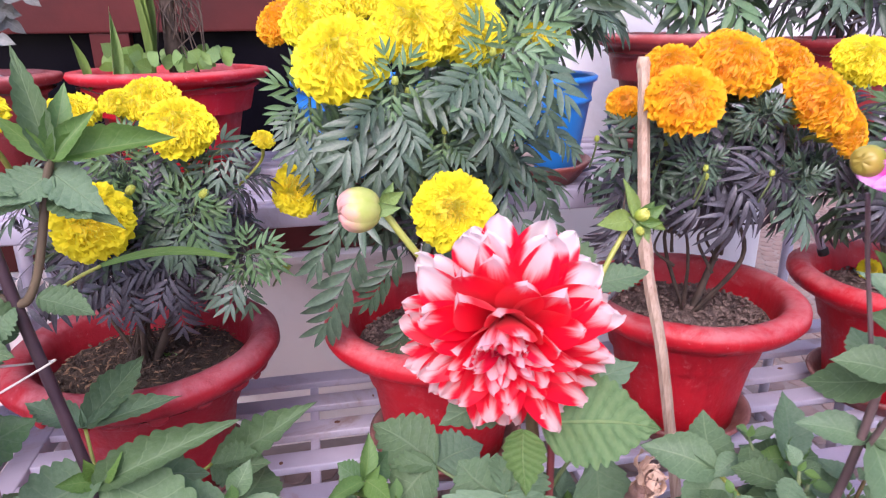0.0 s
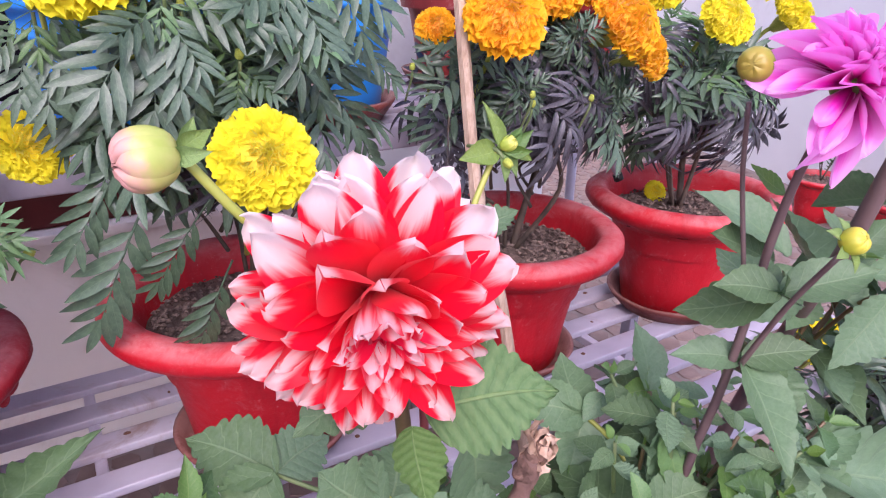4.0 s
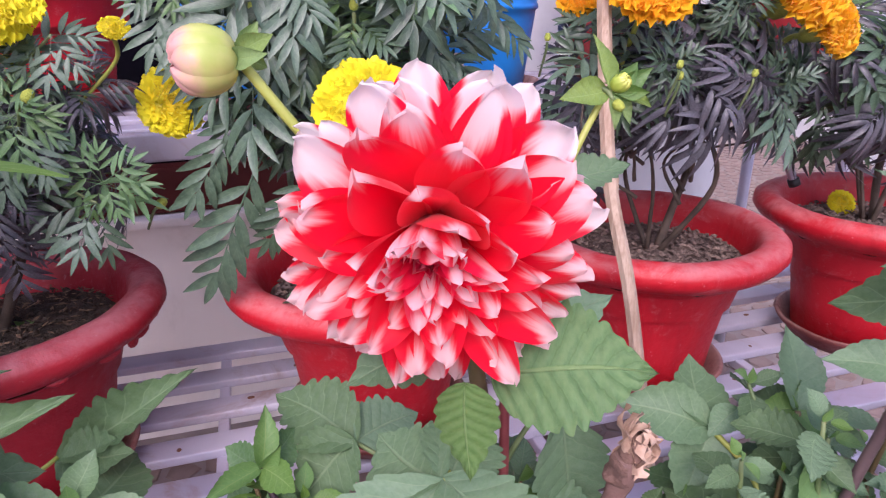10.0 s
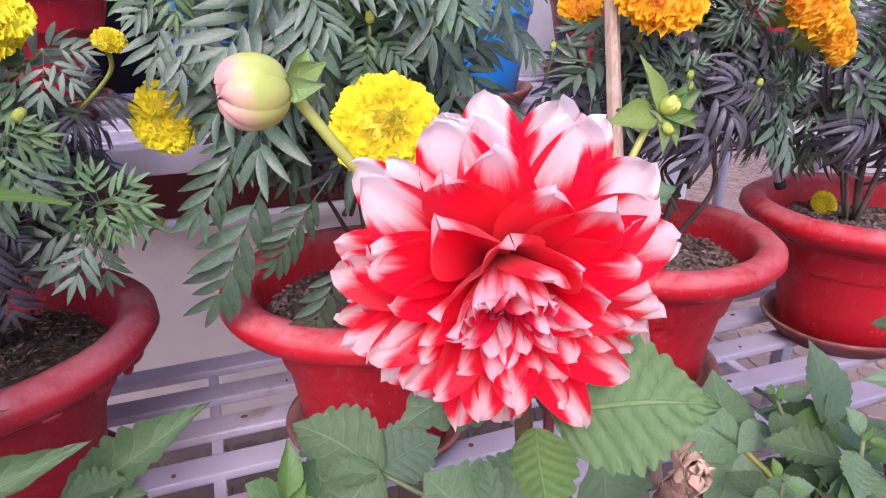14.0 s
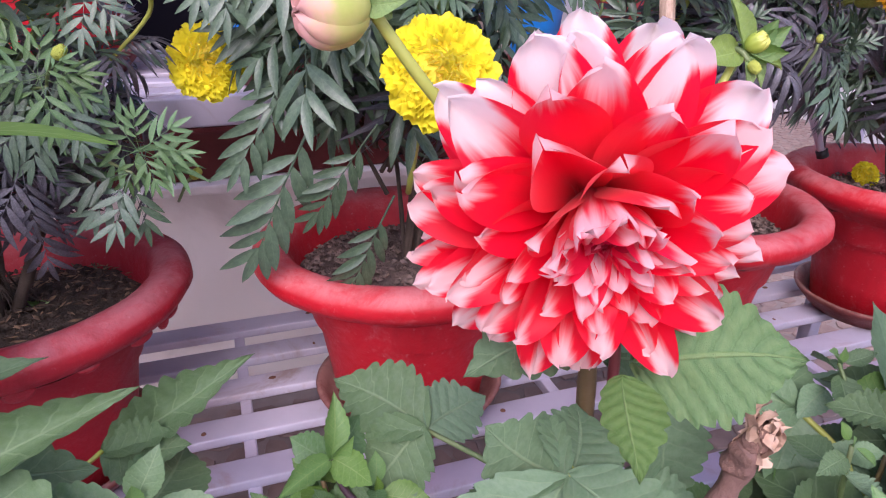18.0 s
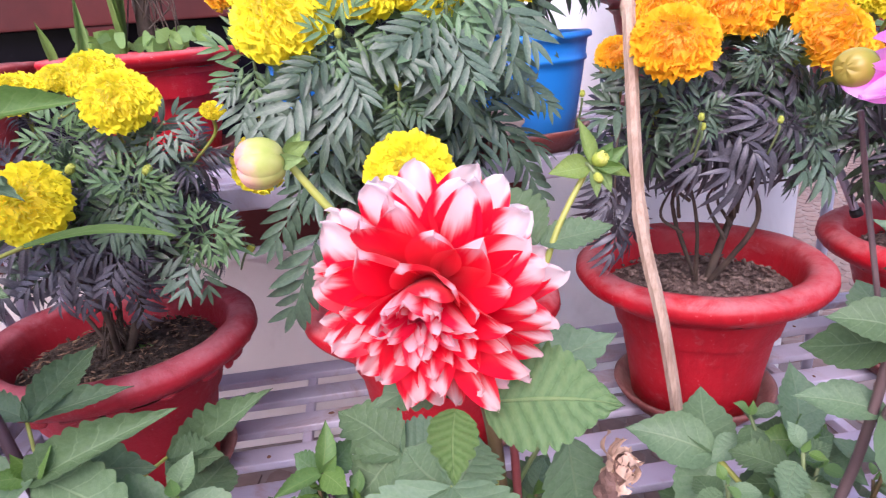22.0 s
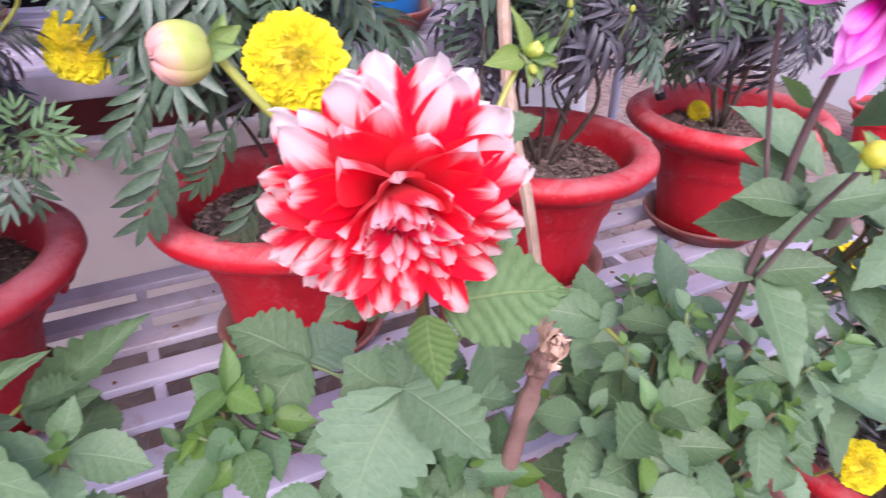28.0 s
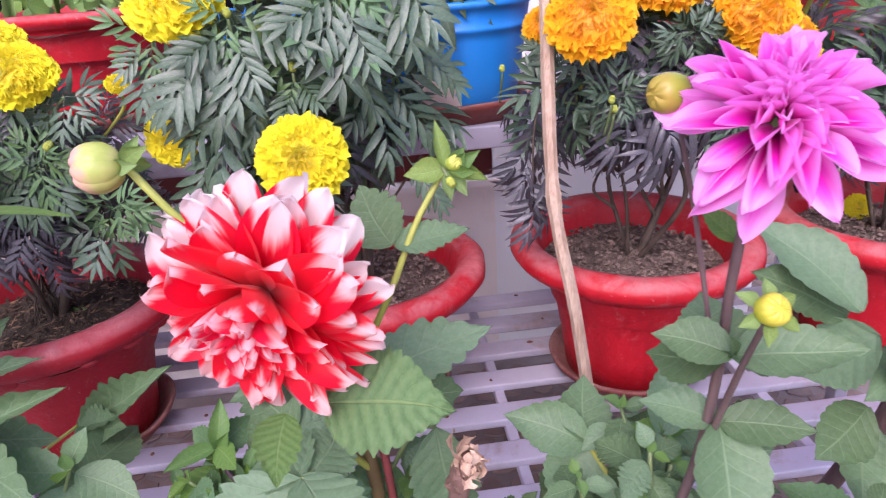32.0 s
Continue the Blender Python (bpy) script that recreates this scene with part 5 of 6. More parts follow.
# leaves close under the bloom
leaf(d1, (0.150, 0.392, 0.722), (0.229, 0.359, 0.726), 0.067, (0.15, -0.75, 0.65), "pleated")
leaf(d1, (0.127, 0.366, 0.735), (0.118, 0.332, 0.711), 0.031, (-0.1, -0.85, 0.35), "crisp")
leaf(d1, (0.145, 0.425, 0.725), (0.075, 0.420, 0.715), 0.05, (0, -0.4, 0.9), "green", 0)
leaf(d1, (0.203, 0.452, 0.803), (0.182, 0.474, 0.842), 0.045, (-0.3, -0.8, 0.4), "green", 2)
leaf(d1, (0.205, 0.450, 0.802), (0.256, 0.446, 0.815), 0.026, (0.1, -0.6, 0.8), "green", 0)
leaf(d1, (0.165, 0.45, 0.69), (0.279, 0.488, 0.708), 0.050, (0, -0.6, 0.8), "green", 2)
leaf(d1, (0.175, 0.455, 0.68), (0.254, 0.474, 0.655), 0.055, (0.1, -0.75, 0.65), "green", 0)
# three-part leaves lower down
NC = (0.094, 0.541, 0.580)
stem([(0.170, 0.46, 0.555), (0.13, 0.50, 0.572), NC], 0.0026, 0.0018, M_STALK, d1, "leaf_stalk", 6)
leaf(d1, NC, (0.035, 0.596, 0.606), 0.062, (-0.2, -0.55, 0.8), "green", 0)
leaf(d1, NC, (0.150, 0.561, 0.585), 0.050, (0.1, -0.6, 0.8), "green", 2)
leaf(d1, NC, (0.036, 0.522, 0.553), 0.060, (-0.1, -0.65, 0.75), "green", 1)
NB = (0.122, 0.393, 0.657)
stem([(0.168, 0.455, 0.60), (0.148, 0.425, 0.648), NB], 0.0032, 0.0024, M_STEM, d1, "leaf_stalk", 6)
leaf(d1, NB, (0.066, 0.355, 0.602), 0.078, (-0.15, -0.6, 0.8), "green", 0)
leaf(d1, NB, (0.155, 0.327, 0.643), 0.056, (0.2, -0.55, 0.8), "green", 2)
leaf(d1, NB, (0.094, 0.437, 0.664), 0.055, (-0.2, -0.4, 0.9), "green", 2)
leaf(d1, (0.2215, 0.448, 0.642), (0.240, 0.440, 0.538), 0.058, (-0.1, -0.85, 0.45), "green", 0)
stem([(0.176, 0.462, 0.58), (0.205, 0.460, 0.632), (0.2215, 0.448, 0.642)], 0.0022, 0.0018, M_STALK, d1, "leaf_stalk", 6)
leaf(d1, (0.125, 0.395, 0.655), (0.150, 0.432, 0.672), 0.05, (0.1, -0.4, 0.9), "green", 0)
# side shoot with bright leaves
SH = (0.022, 0.530, 0.583)
stem([(0.168, 0.465, 0.50), (0.09, 0.49, 0.52), (0.035, 0.52, 0.55), SH], 0.0034, 0.0022, M_STEM_D, d1, "side_shoot", 7)
q = random.Random(21)


def shoot(parent, foot, c, size, r, kinds=("ovate", "green"), tip="young"):
    """A leafy shoot: pairs of opposite leaves crossing one another, with small new leaves at its tip."""
    foot, c = Vector(foot), Vector(c)
    stem([foot, foot.lerp(c, 0.55) + Vector((r.uniform(-0.012, 0.012), r.uniform(-0.012, 0.012), -0.008)), c], 0.0028, 0.0016, r.choice((M_STEM_R, M_STALK)), parent, "leaf_stalk", 6)
    ax = ((c - foot).normalized() * 0.5 + Vector((0, -0.35, 0.75))).normalized()
    e1 = ax.orthogonal().normalized()
    a0 = r.uniform(0, 6.28)
    for k, (back, sz, tilt) in enumerate(((0.022, 1.0, -0.1), (0.008, 0.8, 0.2), (0.0, 0.42, 0.75))):
        for s in (0, 1):
            q = Matrix.Rotation(a0 + k * 1.57 + s * 3.1416 + r.uniform(-0.35, 0.35), 3, ax) @ e1
            t = tilt + r.uniform(-0.3, 0.3)
            d = (q * math.cos(t) + ax * math.sin(t)).normalized()
            L = size * sz * r.uniform(0.75, 1.25)
            o = c - ax * back
            d = (d + Vector((0, -0.12, -0.18))).normalized()
            leaf(parent, o + d * 0.004, o + d * (L + 0.004), L * r.uniform(0.56, 0.74), ax * 0.5 + Vector((r.uniform(-0.25, 0.25), -0.55, 0.55)), r.choice((tip, kinds[0])) if k == 2 else r.choice(kinds))
    leaf(parent, c, c + (ax + Vector((r.uniform(-0.4, 0.4), 0, 0))).normalized() * size * 0.3, size * 0.16, (r.uniform(-0.5, 0.5), -1, 0.2), tip)


def filler(parent, root, centre, spread, count, size, seed, kinds=("ovate", "ovate", "green", "deep"), lift=0.0):
    """The other shoots of a bush, spread evenly about a centre."""
    r = random.Random(seed)
    root, centre = Vector(root), Vector(centre)
    n = max(2, round(count / 4.5))
    for i in range(n):
        a = i * 2.4 + r.uniform(-0.3, 0.3)
        k = math.sqrt((i + 0.5) / n) * 1.15
        c = centre + Vector((k * math.cos(a) * spread[0], r.uniform(-0.8, 0.8) * spread[1], k * math.sin(a) * spread[2]))
        foot = Vector((root.x + 0.45 * (c.x - root.x), root.y + 0.45 * (c.y - root.y), min(root.z, c.z - 0.05)))
        shoot(parent, foot, c, size * r.uniform(0.75, 1.15), r, kinds)


for b, wd, fc, kind, var in (((0.031, 0.545, 0.626), 0.019, (0.2, -0.9, 0.2), "young", 0), ((-0.004, 0.550, 0.592), 0.030, (-0.3, -0.8, 0.3), "deep", 2), ((-0.019, 0.500, 0.585), 0.018, (0.0, -0.6, 0.8), "young", 4),
                             ((0.044, 0.500, 0.580), 0.024, (0.1, -0.8, 0.5), "young", 2), ((0.052, 0.560, 0.592), 0.030, (0.2, -0.8, 0.4), "deep", 0), ((0.038, 0.520, 0.601), 0.014, (0.3, -0.9, 0.2), "young", 1)):
    leaf(d1, SH, b, wd, fc, kind, var)
for at, sz in (((-0.006, 0.52, 0.555), 0.050), ((0.050, 0.515, 0.560), 0.046), ((0.02, 0.505, 0.548), 0.052), ((-0.020, 0.54, 0.530), 0.05), ((0.045, 0.535, 0.540), 0.05), ((0.015, 0.54, 0.560), 0.046)):
    shoot(d1, (0.06, 0.51, 0.52), at, sz, q, ("deep", "deep", "young"))
filler(d1, (0.17, 0.465, 0.5), (0.16, 0.44, 0.54), (0.10, 0.05, 0.06), 32, 0.07, 31, ("green", "green", "deep"))

# ---- magenta dahlia with its buds ----
d2 = thing("dahlia_plant", (0.34, 0.37, 0.30), "dahlia with a bright magenta bloom and green-yellow buds", "dahlia plant", "dahlia plants")
PH, PA = Vector((0.381, 0.303, 0.922)), Vector((-0.22, -0.62, 0.75)).normalized()
PINK_BLOOM = ((0.0, -46, 0.048, 0.021, 0.9, -0.04, 0.5), (0.05, -30, 0.048, 0.021, 1.0, -0.08, 0.5), (0.13, -6, 0.044, 0.019, 1.2, -0.14, 0.45), (0.25, 14, 0.037, 0.0165, 1.3, -0.18, 0.45), (0.40, 32, 0.031, 0.0135, 1.4, -0.16, 0.4), (0.55, 50, 0.028, 0.010, 1.5, -0.08, 0.35), (0.72, 66, 0.025, 0.007, 1.6, 0.05, 0.3), (1.0, 84, 0.021, 0.004, 1.8, 0.15, 0.3))
pfoot = PH - PA * 0.020
dahlia_head(d2, pfoot, PA, 112, PINK_BLOOM, lambda s, high: M_PINKP if s < 0.30 else M_PINK_IN, seed=5, wild=1.7)
stem([pfoot, (0.389, 0.334, 0.855), (0.392, 0.345, 0.80), (0.396, 0.352, 0.74), (0.395, 0.360, 0.665), (0.388, 0.368, 0.60), (0.37, 0.37, 0.50), (0.35, 0.37, 0.30)], 0.0026, 0.0042, M_STEM_P, d2, "main_stem", 10, label="purple-grey main stem")
stem([(0.362, 0.362, 0.890), (0.377, 0.366, 0.84), (0.388, 0.360, 0.78), (0.394, 0.356, 0.74)], 0.0016, 0.0018, M_STEM_P, d2, "bud_stalk", 8)
dahlia_bud(d2, (0.350, 0.354, 0.914), (-0.8, -0.35, 0.1), 0.0098, M_BUD_O, 5, long=1.25, grooves=3, flute=0.014)
stem([(0.398, 0.352, 0.690), (0.392, 0.325, 0.755), (0.383, 0.297, 0.806)], 0.0024, 0.0018, M_STEM_P, d2, "bud_stalk", 8)
dahlia_bud(d2, (0.381, 0.290, 0.819), (0.05, -0.75, 0.55), 0.0076, M_BUD_Y, 6, long=1.0, flute=0.05, back=False, reach=1.5, ring=0.8)
NF, NE_ = (0.4025, 0.3535, 0.695), (0.390, 0.330, 0.765)
for a, b, wd, fc, var in ((NE_, (0.398, 0.390, 0.776), 0.040, (-0.2, -0.8, 0.6), 2), (NE_, (0.3495, 0.352, 0.774), 0.030, (-0.2, -0.6, 0.8), 0), (NE_, (0.365, 0.395, 0.728), 0.036, (-0.3, -0.7, 0.7), 2), (NE_, (0.445, 0.2955, 0.788), 0.034, (0.2, -0.6, 0.8), 0),
                          (NE_, (0.432, 0.345, 0.750), 0.030, (0.2, -0.7, 0.7), 1), (NE_, (0.383, 0.322, 0.783), 0.008, (0, -0.8, 0.5), 0), (NF, (0.3577, 0.383, 0.700), 0.028, (-0.2, -0.6, 0.8), 0), (NF, (0.4485, 0.321, 0.708), 0.030, (0.1, -0.7, 0.7), 2),
                          (NF, (0.394, 0.285, 0.640), 0.054, (0.1, -0.75, 0.65), 0), (NF, (0.442, 0.372, 0.665), 0.040, (0.2, -0.7, 0.7), 1)):
    leaf(d2, a, b, wd, fc, "ovate", var)
leaf(d2, (0.394, 0.345, 0.83), (0.375, 0.36, 0.85), 0.014, (-0.2, -0.75, 0.6), "young", 2)
NA = (0.351, 0.455, 0.597)
stem([(0.36, 0.38, 0.54), (0.362, 0.42, 0.578), NA], 0.003, 0.0022, M_STEM, d2, "leaf_stalk", 6)
leaf(d2, NA, (0.362, 0.504, 0.634), 0.050, (0.05, -0.85, 0.5), "ovate", 2)
leaf(d2, NA, (0.314, 0.426, 0.552), 0.050, (-0.1, -0.75, 0.65), "ovate", 0)
leaf(d2, NA, (0.283, 0.478, 0.622), 0.046, (0, -0.75, 0.65), "ovate", 0)
NG = (0.405, 0.433, 0.616)
stem([(0.365, 0.375, 0.50), (0.385, 0.395, 0.56), (0.398, 0.418, 0.598), NG], 0.004, 0.003, M_STEM_R, d2, "side_shoot", 7)
for b, wd, kd in (((0.4234, 0.4696, 0.669), 0.040, "ovate"), ((0.391, 0.478, 0.609), 0.030, "ovate"), ((0.375, 0.44, 0.622), 0.026, "young"), ((0.445, 0.435, 0.618), 0.030, "ovate"), ((0.412, 0.405, 0.606), 0.016, "young"), ((0.392, 0.418, 0.606), 0.014, "young"), ((0.432, 0.452, 0.632), 0.022, "young")):
    leaf(d2, NG, b, wd, (0, -0.75, 0.65), kd)
RL = (0.3795, 0.392, 0.6135)
stem([(0.375, 0.38, 0.54), (0.378, 0.388, 0.58), RL], 0.0026, 0.0018, M_STEM_R, d2, "side_shoot", 6)
for b, wd, kd in (((0.3492, 0.4187, 0.597), 0.027, "ovate"), ((0.410, 0.372, 0.588), 0.025, "ovate"), ((0.374, 0.352, 0.565), 0.040, "young"), ((0.357, 0.370, 0.570), 0.036, "ovate"), ((0.420, 0.395, 0.590), 0.022, "ovate")):
    leaf(d2, RL, b, wd, (-0.05, -0.7, 0.7), kd)
SN = (0.412, 0.352, 0.585)
for b, wd, kd in (((0.372, 0.312, 0.582), 0.030, "young"), ((0.445, 0.335, 0.590), 0.024, "ovate"), ((0.432, 0.378, 0.602), 0.022, "ovate"), ((0.425, 0.322, 0.548), 0.040, "ovate")):
    leaf(d2, SN, b, wd, (0, -0.7, 0.7), kd)
stem([(0.372, 0.37, 0.50), (0.39, 0.36, 0.55), SN], 0.0026, 0.0018, M_STALK, d2, "leaf_stalk", 6)
q = random.Random(52)
for at, sz in (((0.378, 0.455, 0.632), 0.046), ((0.430, 0.450, 0.602), 0.052), ((0.400, 0.440, 0.585), 0.050), ((0.335, 0.440, 0.560), 0.050), ((0.290, 0.445, 0.540), 0.054)):
    shoot(d2, (0.37, 0.40, 0.52), at, sz, q, ("ovate", "ovate", "deep"))
filler(d2, (0.36, 0.37, 0.5), (0.37, 0.36, 0.535), (0.10, 0.05, 0.06), 50, 0.068, 41, ("ovate", "ovate", "green"))
filler(d2, (0.36, 0.37, 0.5), (0.42, 0.40, 0.60), (0.06, 0.05, 0.05), 26, 0.042, 42, ("ovate", "ovate", "green"))
filler(d2, (0.37, 0.37, 0.5), (0.35, 0.39, 0.60), (0.05, 0.05, 0.05), 18, 0.040, 44, ("ovate", "ovate", "green"))
filler(d2, (0.40, 0.36, 0.5), (0.44, 0.33, 0.56), (0.06, 0.04, 0.05), 24, 0.048, 45, ("ovate", "ovate", "green"))

# tall purple dahlia behind it
d3 = thing("dahlia_plant", (0.50, 0.45, 0.28), "tall dahlia with a thick purple stem and grey-green leaves", "dahlia plant", "dahlia plants")
stem([(0.50, 0.45, 0.28), (0.575, 0.455, 0.48), (0.605, 0.435, 0.601), (0.5446, 0.37, 0.7406), (0.532, 0.345, 0.832), (0.535, 0.33, 0.915), (0.54, 0.325, 0.96)], 0.0085, 0.0058, M_STEM_P, d3, "main_stem", 10, label="thick dark purple stem")
stem([(0.575, 0.40, 0.672), (0.61, 0.395, 0.69), (0.6268, 0.40, 0.7135)], 0.003, 0.0022, M_STEM_P, d3, "side_stem", 7)
stem([(0.60, 0.44, 0.58), (0.645, 0.435, 0.585), (0.6591, 0.43, 0.590), (0.64, 0.385, 0.665), (0.635, 0.361, 0.685)], 0.0032, 0.002, M_STEM_R, d3, "side_stem", 7)
stem([(0.48, 0.40, 0.48), (0.49, 0.365, 0.54), (0.505, 0.347, 0.564)], 0.003, 0.002, M_STALK, d3, "side_stem", 7)
HB, LB, JB = (0.635, 0.361, 0.685), (0.505, 0.347, 0.564), (0.6268, 0.40, 0.7135)
for a, b, wd, kd in ((HB, (0.743, 0.305, 0.580), 0.085, "green"), (HB, (0.693, 0.397, 0.590), 0.050, "green"), (HB, (0.57, 0.35, 0.625), 0.060, "green"), ((0.659, 0.43, 0.585), (0.657, 0.34, 0.551), 0.075, "ovate"), (JB, (0.686, 0.40, 0.739), 0.036, "ovate"), ((0.653, 0.39, 0.693), (0.734, 0.36, 0.692), 0.042, "ovate"),
                     (JB, (0.60, 0.385, 0.745), 0.020, "young"), (JB, (0.625, 0.37, 0.72), 0.022, "young"), (LB, (0.706, 0.305, 0.461), 0.080, "green"), (LB, (0.566, 0.28, 0.457), 0.085, "green"), (LB, (0.47, 0.30, 0.50), 0.06, "green"), (LB, (0.600, 0.34, 0.560), 0.04, "ovate")):
    leaf(d3, a, b, wd, (0.05, -0.7, 0.7), kd)
for a, b, wd, kd in (((0.54, 0.345, 0.835), (0.650, 0.335, 0.795), 0.052, "ovate"), ((0.545, 0.355, 0.80), (0.595, 0.42, 0.774), 0.045, "ovate"), ((0.56, 0.39, 0.70), (0.623, 0.47, 0.765), 0.055, "ovate"), ((0.535, 0.41, 0.73), (0.479, 0.47, 0.791), 0.050, "ovate"), ((0.535, 0.42, 0.72), (0.469, 0.45, 0.750), 0.050, "ovate"), ((0.55, 0.40, 0.71), (0.505, 0.43, 0.665), 0.055, "ovate"),
                     ((0.535, 0.335, 0.90), (0.60, 0.33, 0.885), 0.04, "ovate"), ((0.535, 0.335, 0.90), (0.59, 0.30, 0.93), 0.035, "young"), ((0.58, 0.43, 0.62), (0.52, 0.40, 0.60), 0.05, "ovate"), ((0.59, 0.43, 0.60), (0.55, 0.38, 0.55), 0.06, "ovate")):
    leaf(d3, a, b, wd, (0, -0.7, 0.7), kd)
filler(d2, (0.40, 0.38, 0.5), (0.48, 0.36, 0.55), (0.07, 0.06, 0.07), 24, 0.062, 43)

filler(d3, (0.62, 0.45, 0.58), (0.655, 0.43, 0.66), (0.05, 0.04, 0.07), 20, 0.07, 46, ("ovate", "ovate", "green"))

# ---- dahlia with a purple stem beside the left stake ----
d4 = thing("dahlia_plant", (-0.21, 0.52, 0.30), "young dahlia with a dark purple stem tied to a stake", "dahlia plant", "dahlia plants")
stem([(-0.195, 0.52, 0.30), (-0.205, 0.525, 0.55), (-0.222, 0.531, 0.655), (-0.236, 0.533, 0.74), (-0.245, 0.533, 0.80), (-0.252, 0.533, 0.86), (-0.258, 0.532, 0.93), (-0.275, 0.53, 1.03)], 0.0056, 0.0044, M_STEM_D, d4, "main_stem", 10, label="dark purple ridged stem")
stem([(-0.244, 0.533, 0.793), (-0.232, 0.53, 0.80), (-0.218, 0.528, 0.83), (-0.200, 0.527, 0.895), (-0.193, 0.526, 0.912)], 0.0038, 0.0032, M_STEM_B, d4, "side_stem", 8)
stem([(-0.244, 0.533, 0.793), (-0.262, 0.53, 0.81), (-0.29, 0.525, 0.84)], 0.0035, 0.003, M_STEM_B, d4, "side_stem", 7)
PT = (-0.193, 0.526, 0.910)
for a, b, wd, kd, fc in ((PT, (-0.207, 0.521, 0.992), 0.030, "green", (0.2, -0.9, 0.2)), (PT, (-0.108, 0.545, 0.926), 0.040, "young", (0.1, -0.8, 0.6)), (PT, (-0.222, 0.515, 0.945), 0.022, "young", (-0.3, -0.8, 0.5)), (PT, (-0.178, 0.53, 0.965), 0.030, "young", (0.3, -0.8, 0.3)), (PT, (-0.160, 0.52, 0.945), 0.028, "young", (0.2, -0.8, 0.5)), ((-0.202, 0.527, 0.885), (-0.262, 0.50, 0.885), 0.05, "green", (-0.2, -0.5, 0.9)), ((-0.203, 0.527, 0.88), (-0.145, 0.51, 0.868), 0.035, "green", (0.1, -0.4, 0.9))):
    leaf(d4, a, b, wd * 0.72, fc, kd)
for a, b, wd, kd, fc in (((-0.20, 0.527, 0.88), (-0.165, 0.50, 0.87), 0.04, "green", (0, -0.4, 0.9)), ((-0.225, 0.53, 0.80), (-0.185, 0.525, 0.785), 0.04, "green", (0.2, -0.6, 0.8)), ((-0.246, 0.53, 0.795), (-0.262, 0.51, 0.765), 0.045, "green", (0, -0.8, 0.6))):
    leaf(d4, a, b, wd * 0.72, fc, kd)
for a, b, wd, kd, fc in (((-0.252, 0.533, 0.87), (-0.288, 0.515, 0.852), 0.04, "green", (-0.3, -0.6, 0.8)), ((-0.257, 0.532, 0.915), (-0.263, 0.52, 0.955), 0.05, "young", (0, -1, 0.2)), ((-0.262, 0.531, 0.90), (-0.215, 0.51, 0.888), 0.035, "green", (0.1, -0.5, 0.9)), ((-0.256, 0.532, 0.88), (-0.27, 0.50, 0.86), 0.04, "green", (-0.2, -0.8, 0.6))):
    leaf(d4, a, b, wd * 0.72, fc, kd)
for a, b, wd, kd in (((-0.257, 0.535, 0.943), (-0.226, 0.530, 0.993), 0.046, "young"), ((-0.200, 0.530, 0.900), (-0.228, 0.500, 0.879), 0.05, "green"), ((-0.200, 0.530, 0.900), (-0.156, 0.500, 0.878), 0.045, "green"), ((-0.259, 0.533, 0.880), (-0.239, 0.540, 0.930), 0.05, "green"), ((-0.247, 0.533, 0.771), (-0.274, 0.500, 0.807), 0.052, "green")):
    leaf(d4, a, b, wd * 0.72, (0, -0.8, 0.5), kd)
for a, b, wd, kd in (((-0.282, 0.510, 0.776), (-0.242, 0.500, 0.767), 0.05, "green"), ((-0.315, 0.500, 0.741), (-0.287, 0.460, 0.711), 0.06, "young"), ((-0.323, 0.490, 0.687), (-0.274, 0.450, 0.673), 0.06, "young"), ((-0.331, 0.500, 0.721), (-0.324, 0.470, 0.767), 0.05, "young"), ((-0.310, 0.520, 0.888), (-0.320, 0.500, 0.909), 0.05, "young"), ((-0.261, 0.535, 0.816), (-0.272, 0.500, 0.854), 0.045, "green")):
    leaf(d4, a, b, wd * 0.72, (0, -0.8, 0.5), kd)
blade = [(Vector((-0.195, 0.587, 0.803)).lerp(Vector((-0.085, 0.625, 0.788)), k / 12) + Vector((0, 0, 0.010 * math.sin(math.pi * k / 12))), 0.0045 * math.sin(math.pi * min(0.97, 0.12 + 0.85 * k / 12)) ** 0.7) for k in range(13)]
part("leaf", sheet([[c + Vector((0.2, 0.6, 0.75)) * w * u + Vector((0, 0, 0.25 * w * u * u)) for u in (-1, -0.5, 0, 0.5, 1)] for c, w in blade]), d4, mat=M_LEAF_Y)
stem([(-0.23, 0.545, 0.79), (-0.21, 0.565, 0.80), (-0.195, 0.587, 0.803)], 0.002, 0.0018, M_STEM, d4, "leaf_stalk", 5)
# low shoot with long leaves
LN = (-0.208, 0.527, 0.622)
for a, b, wd, kd, fc in ((LN, (-0.092, 0.505, 0.684), 0.036, "green", (-0.1, -0.75, 0.7)), ((-0.13, 0.60, 0.575), (-0.014, 0.596, 0.634), 0.038, "green", (0, -0.7, 0.7)), ((-0.13, 0.60, 0.575), (-0.065, 0.57, 0.585), 0.045, "green", (0, -0.7, 0.7)), ((-0.237, 0.59, 0.639), (-0.194, 0.664, 0.686), 0.036, "green", (0.1, -0.8, 0.5)), ((-0.237, 0.59, 0.639), (-0.155, 0.625, 0.655), 0.026, "green", (0, -0.6, 0.8)), ((-0.237, 0.59, 0.639), (-0.30, 0.62, 0.665), 0.03, "green", (0, -0.6, 0.8))):
    leaf(d4, a, b, wd, fc, kd)
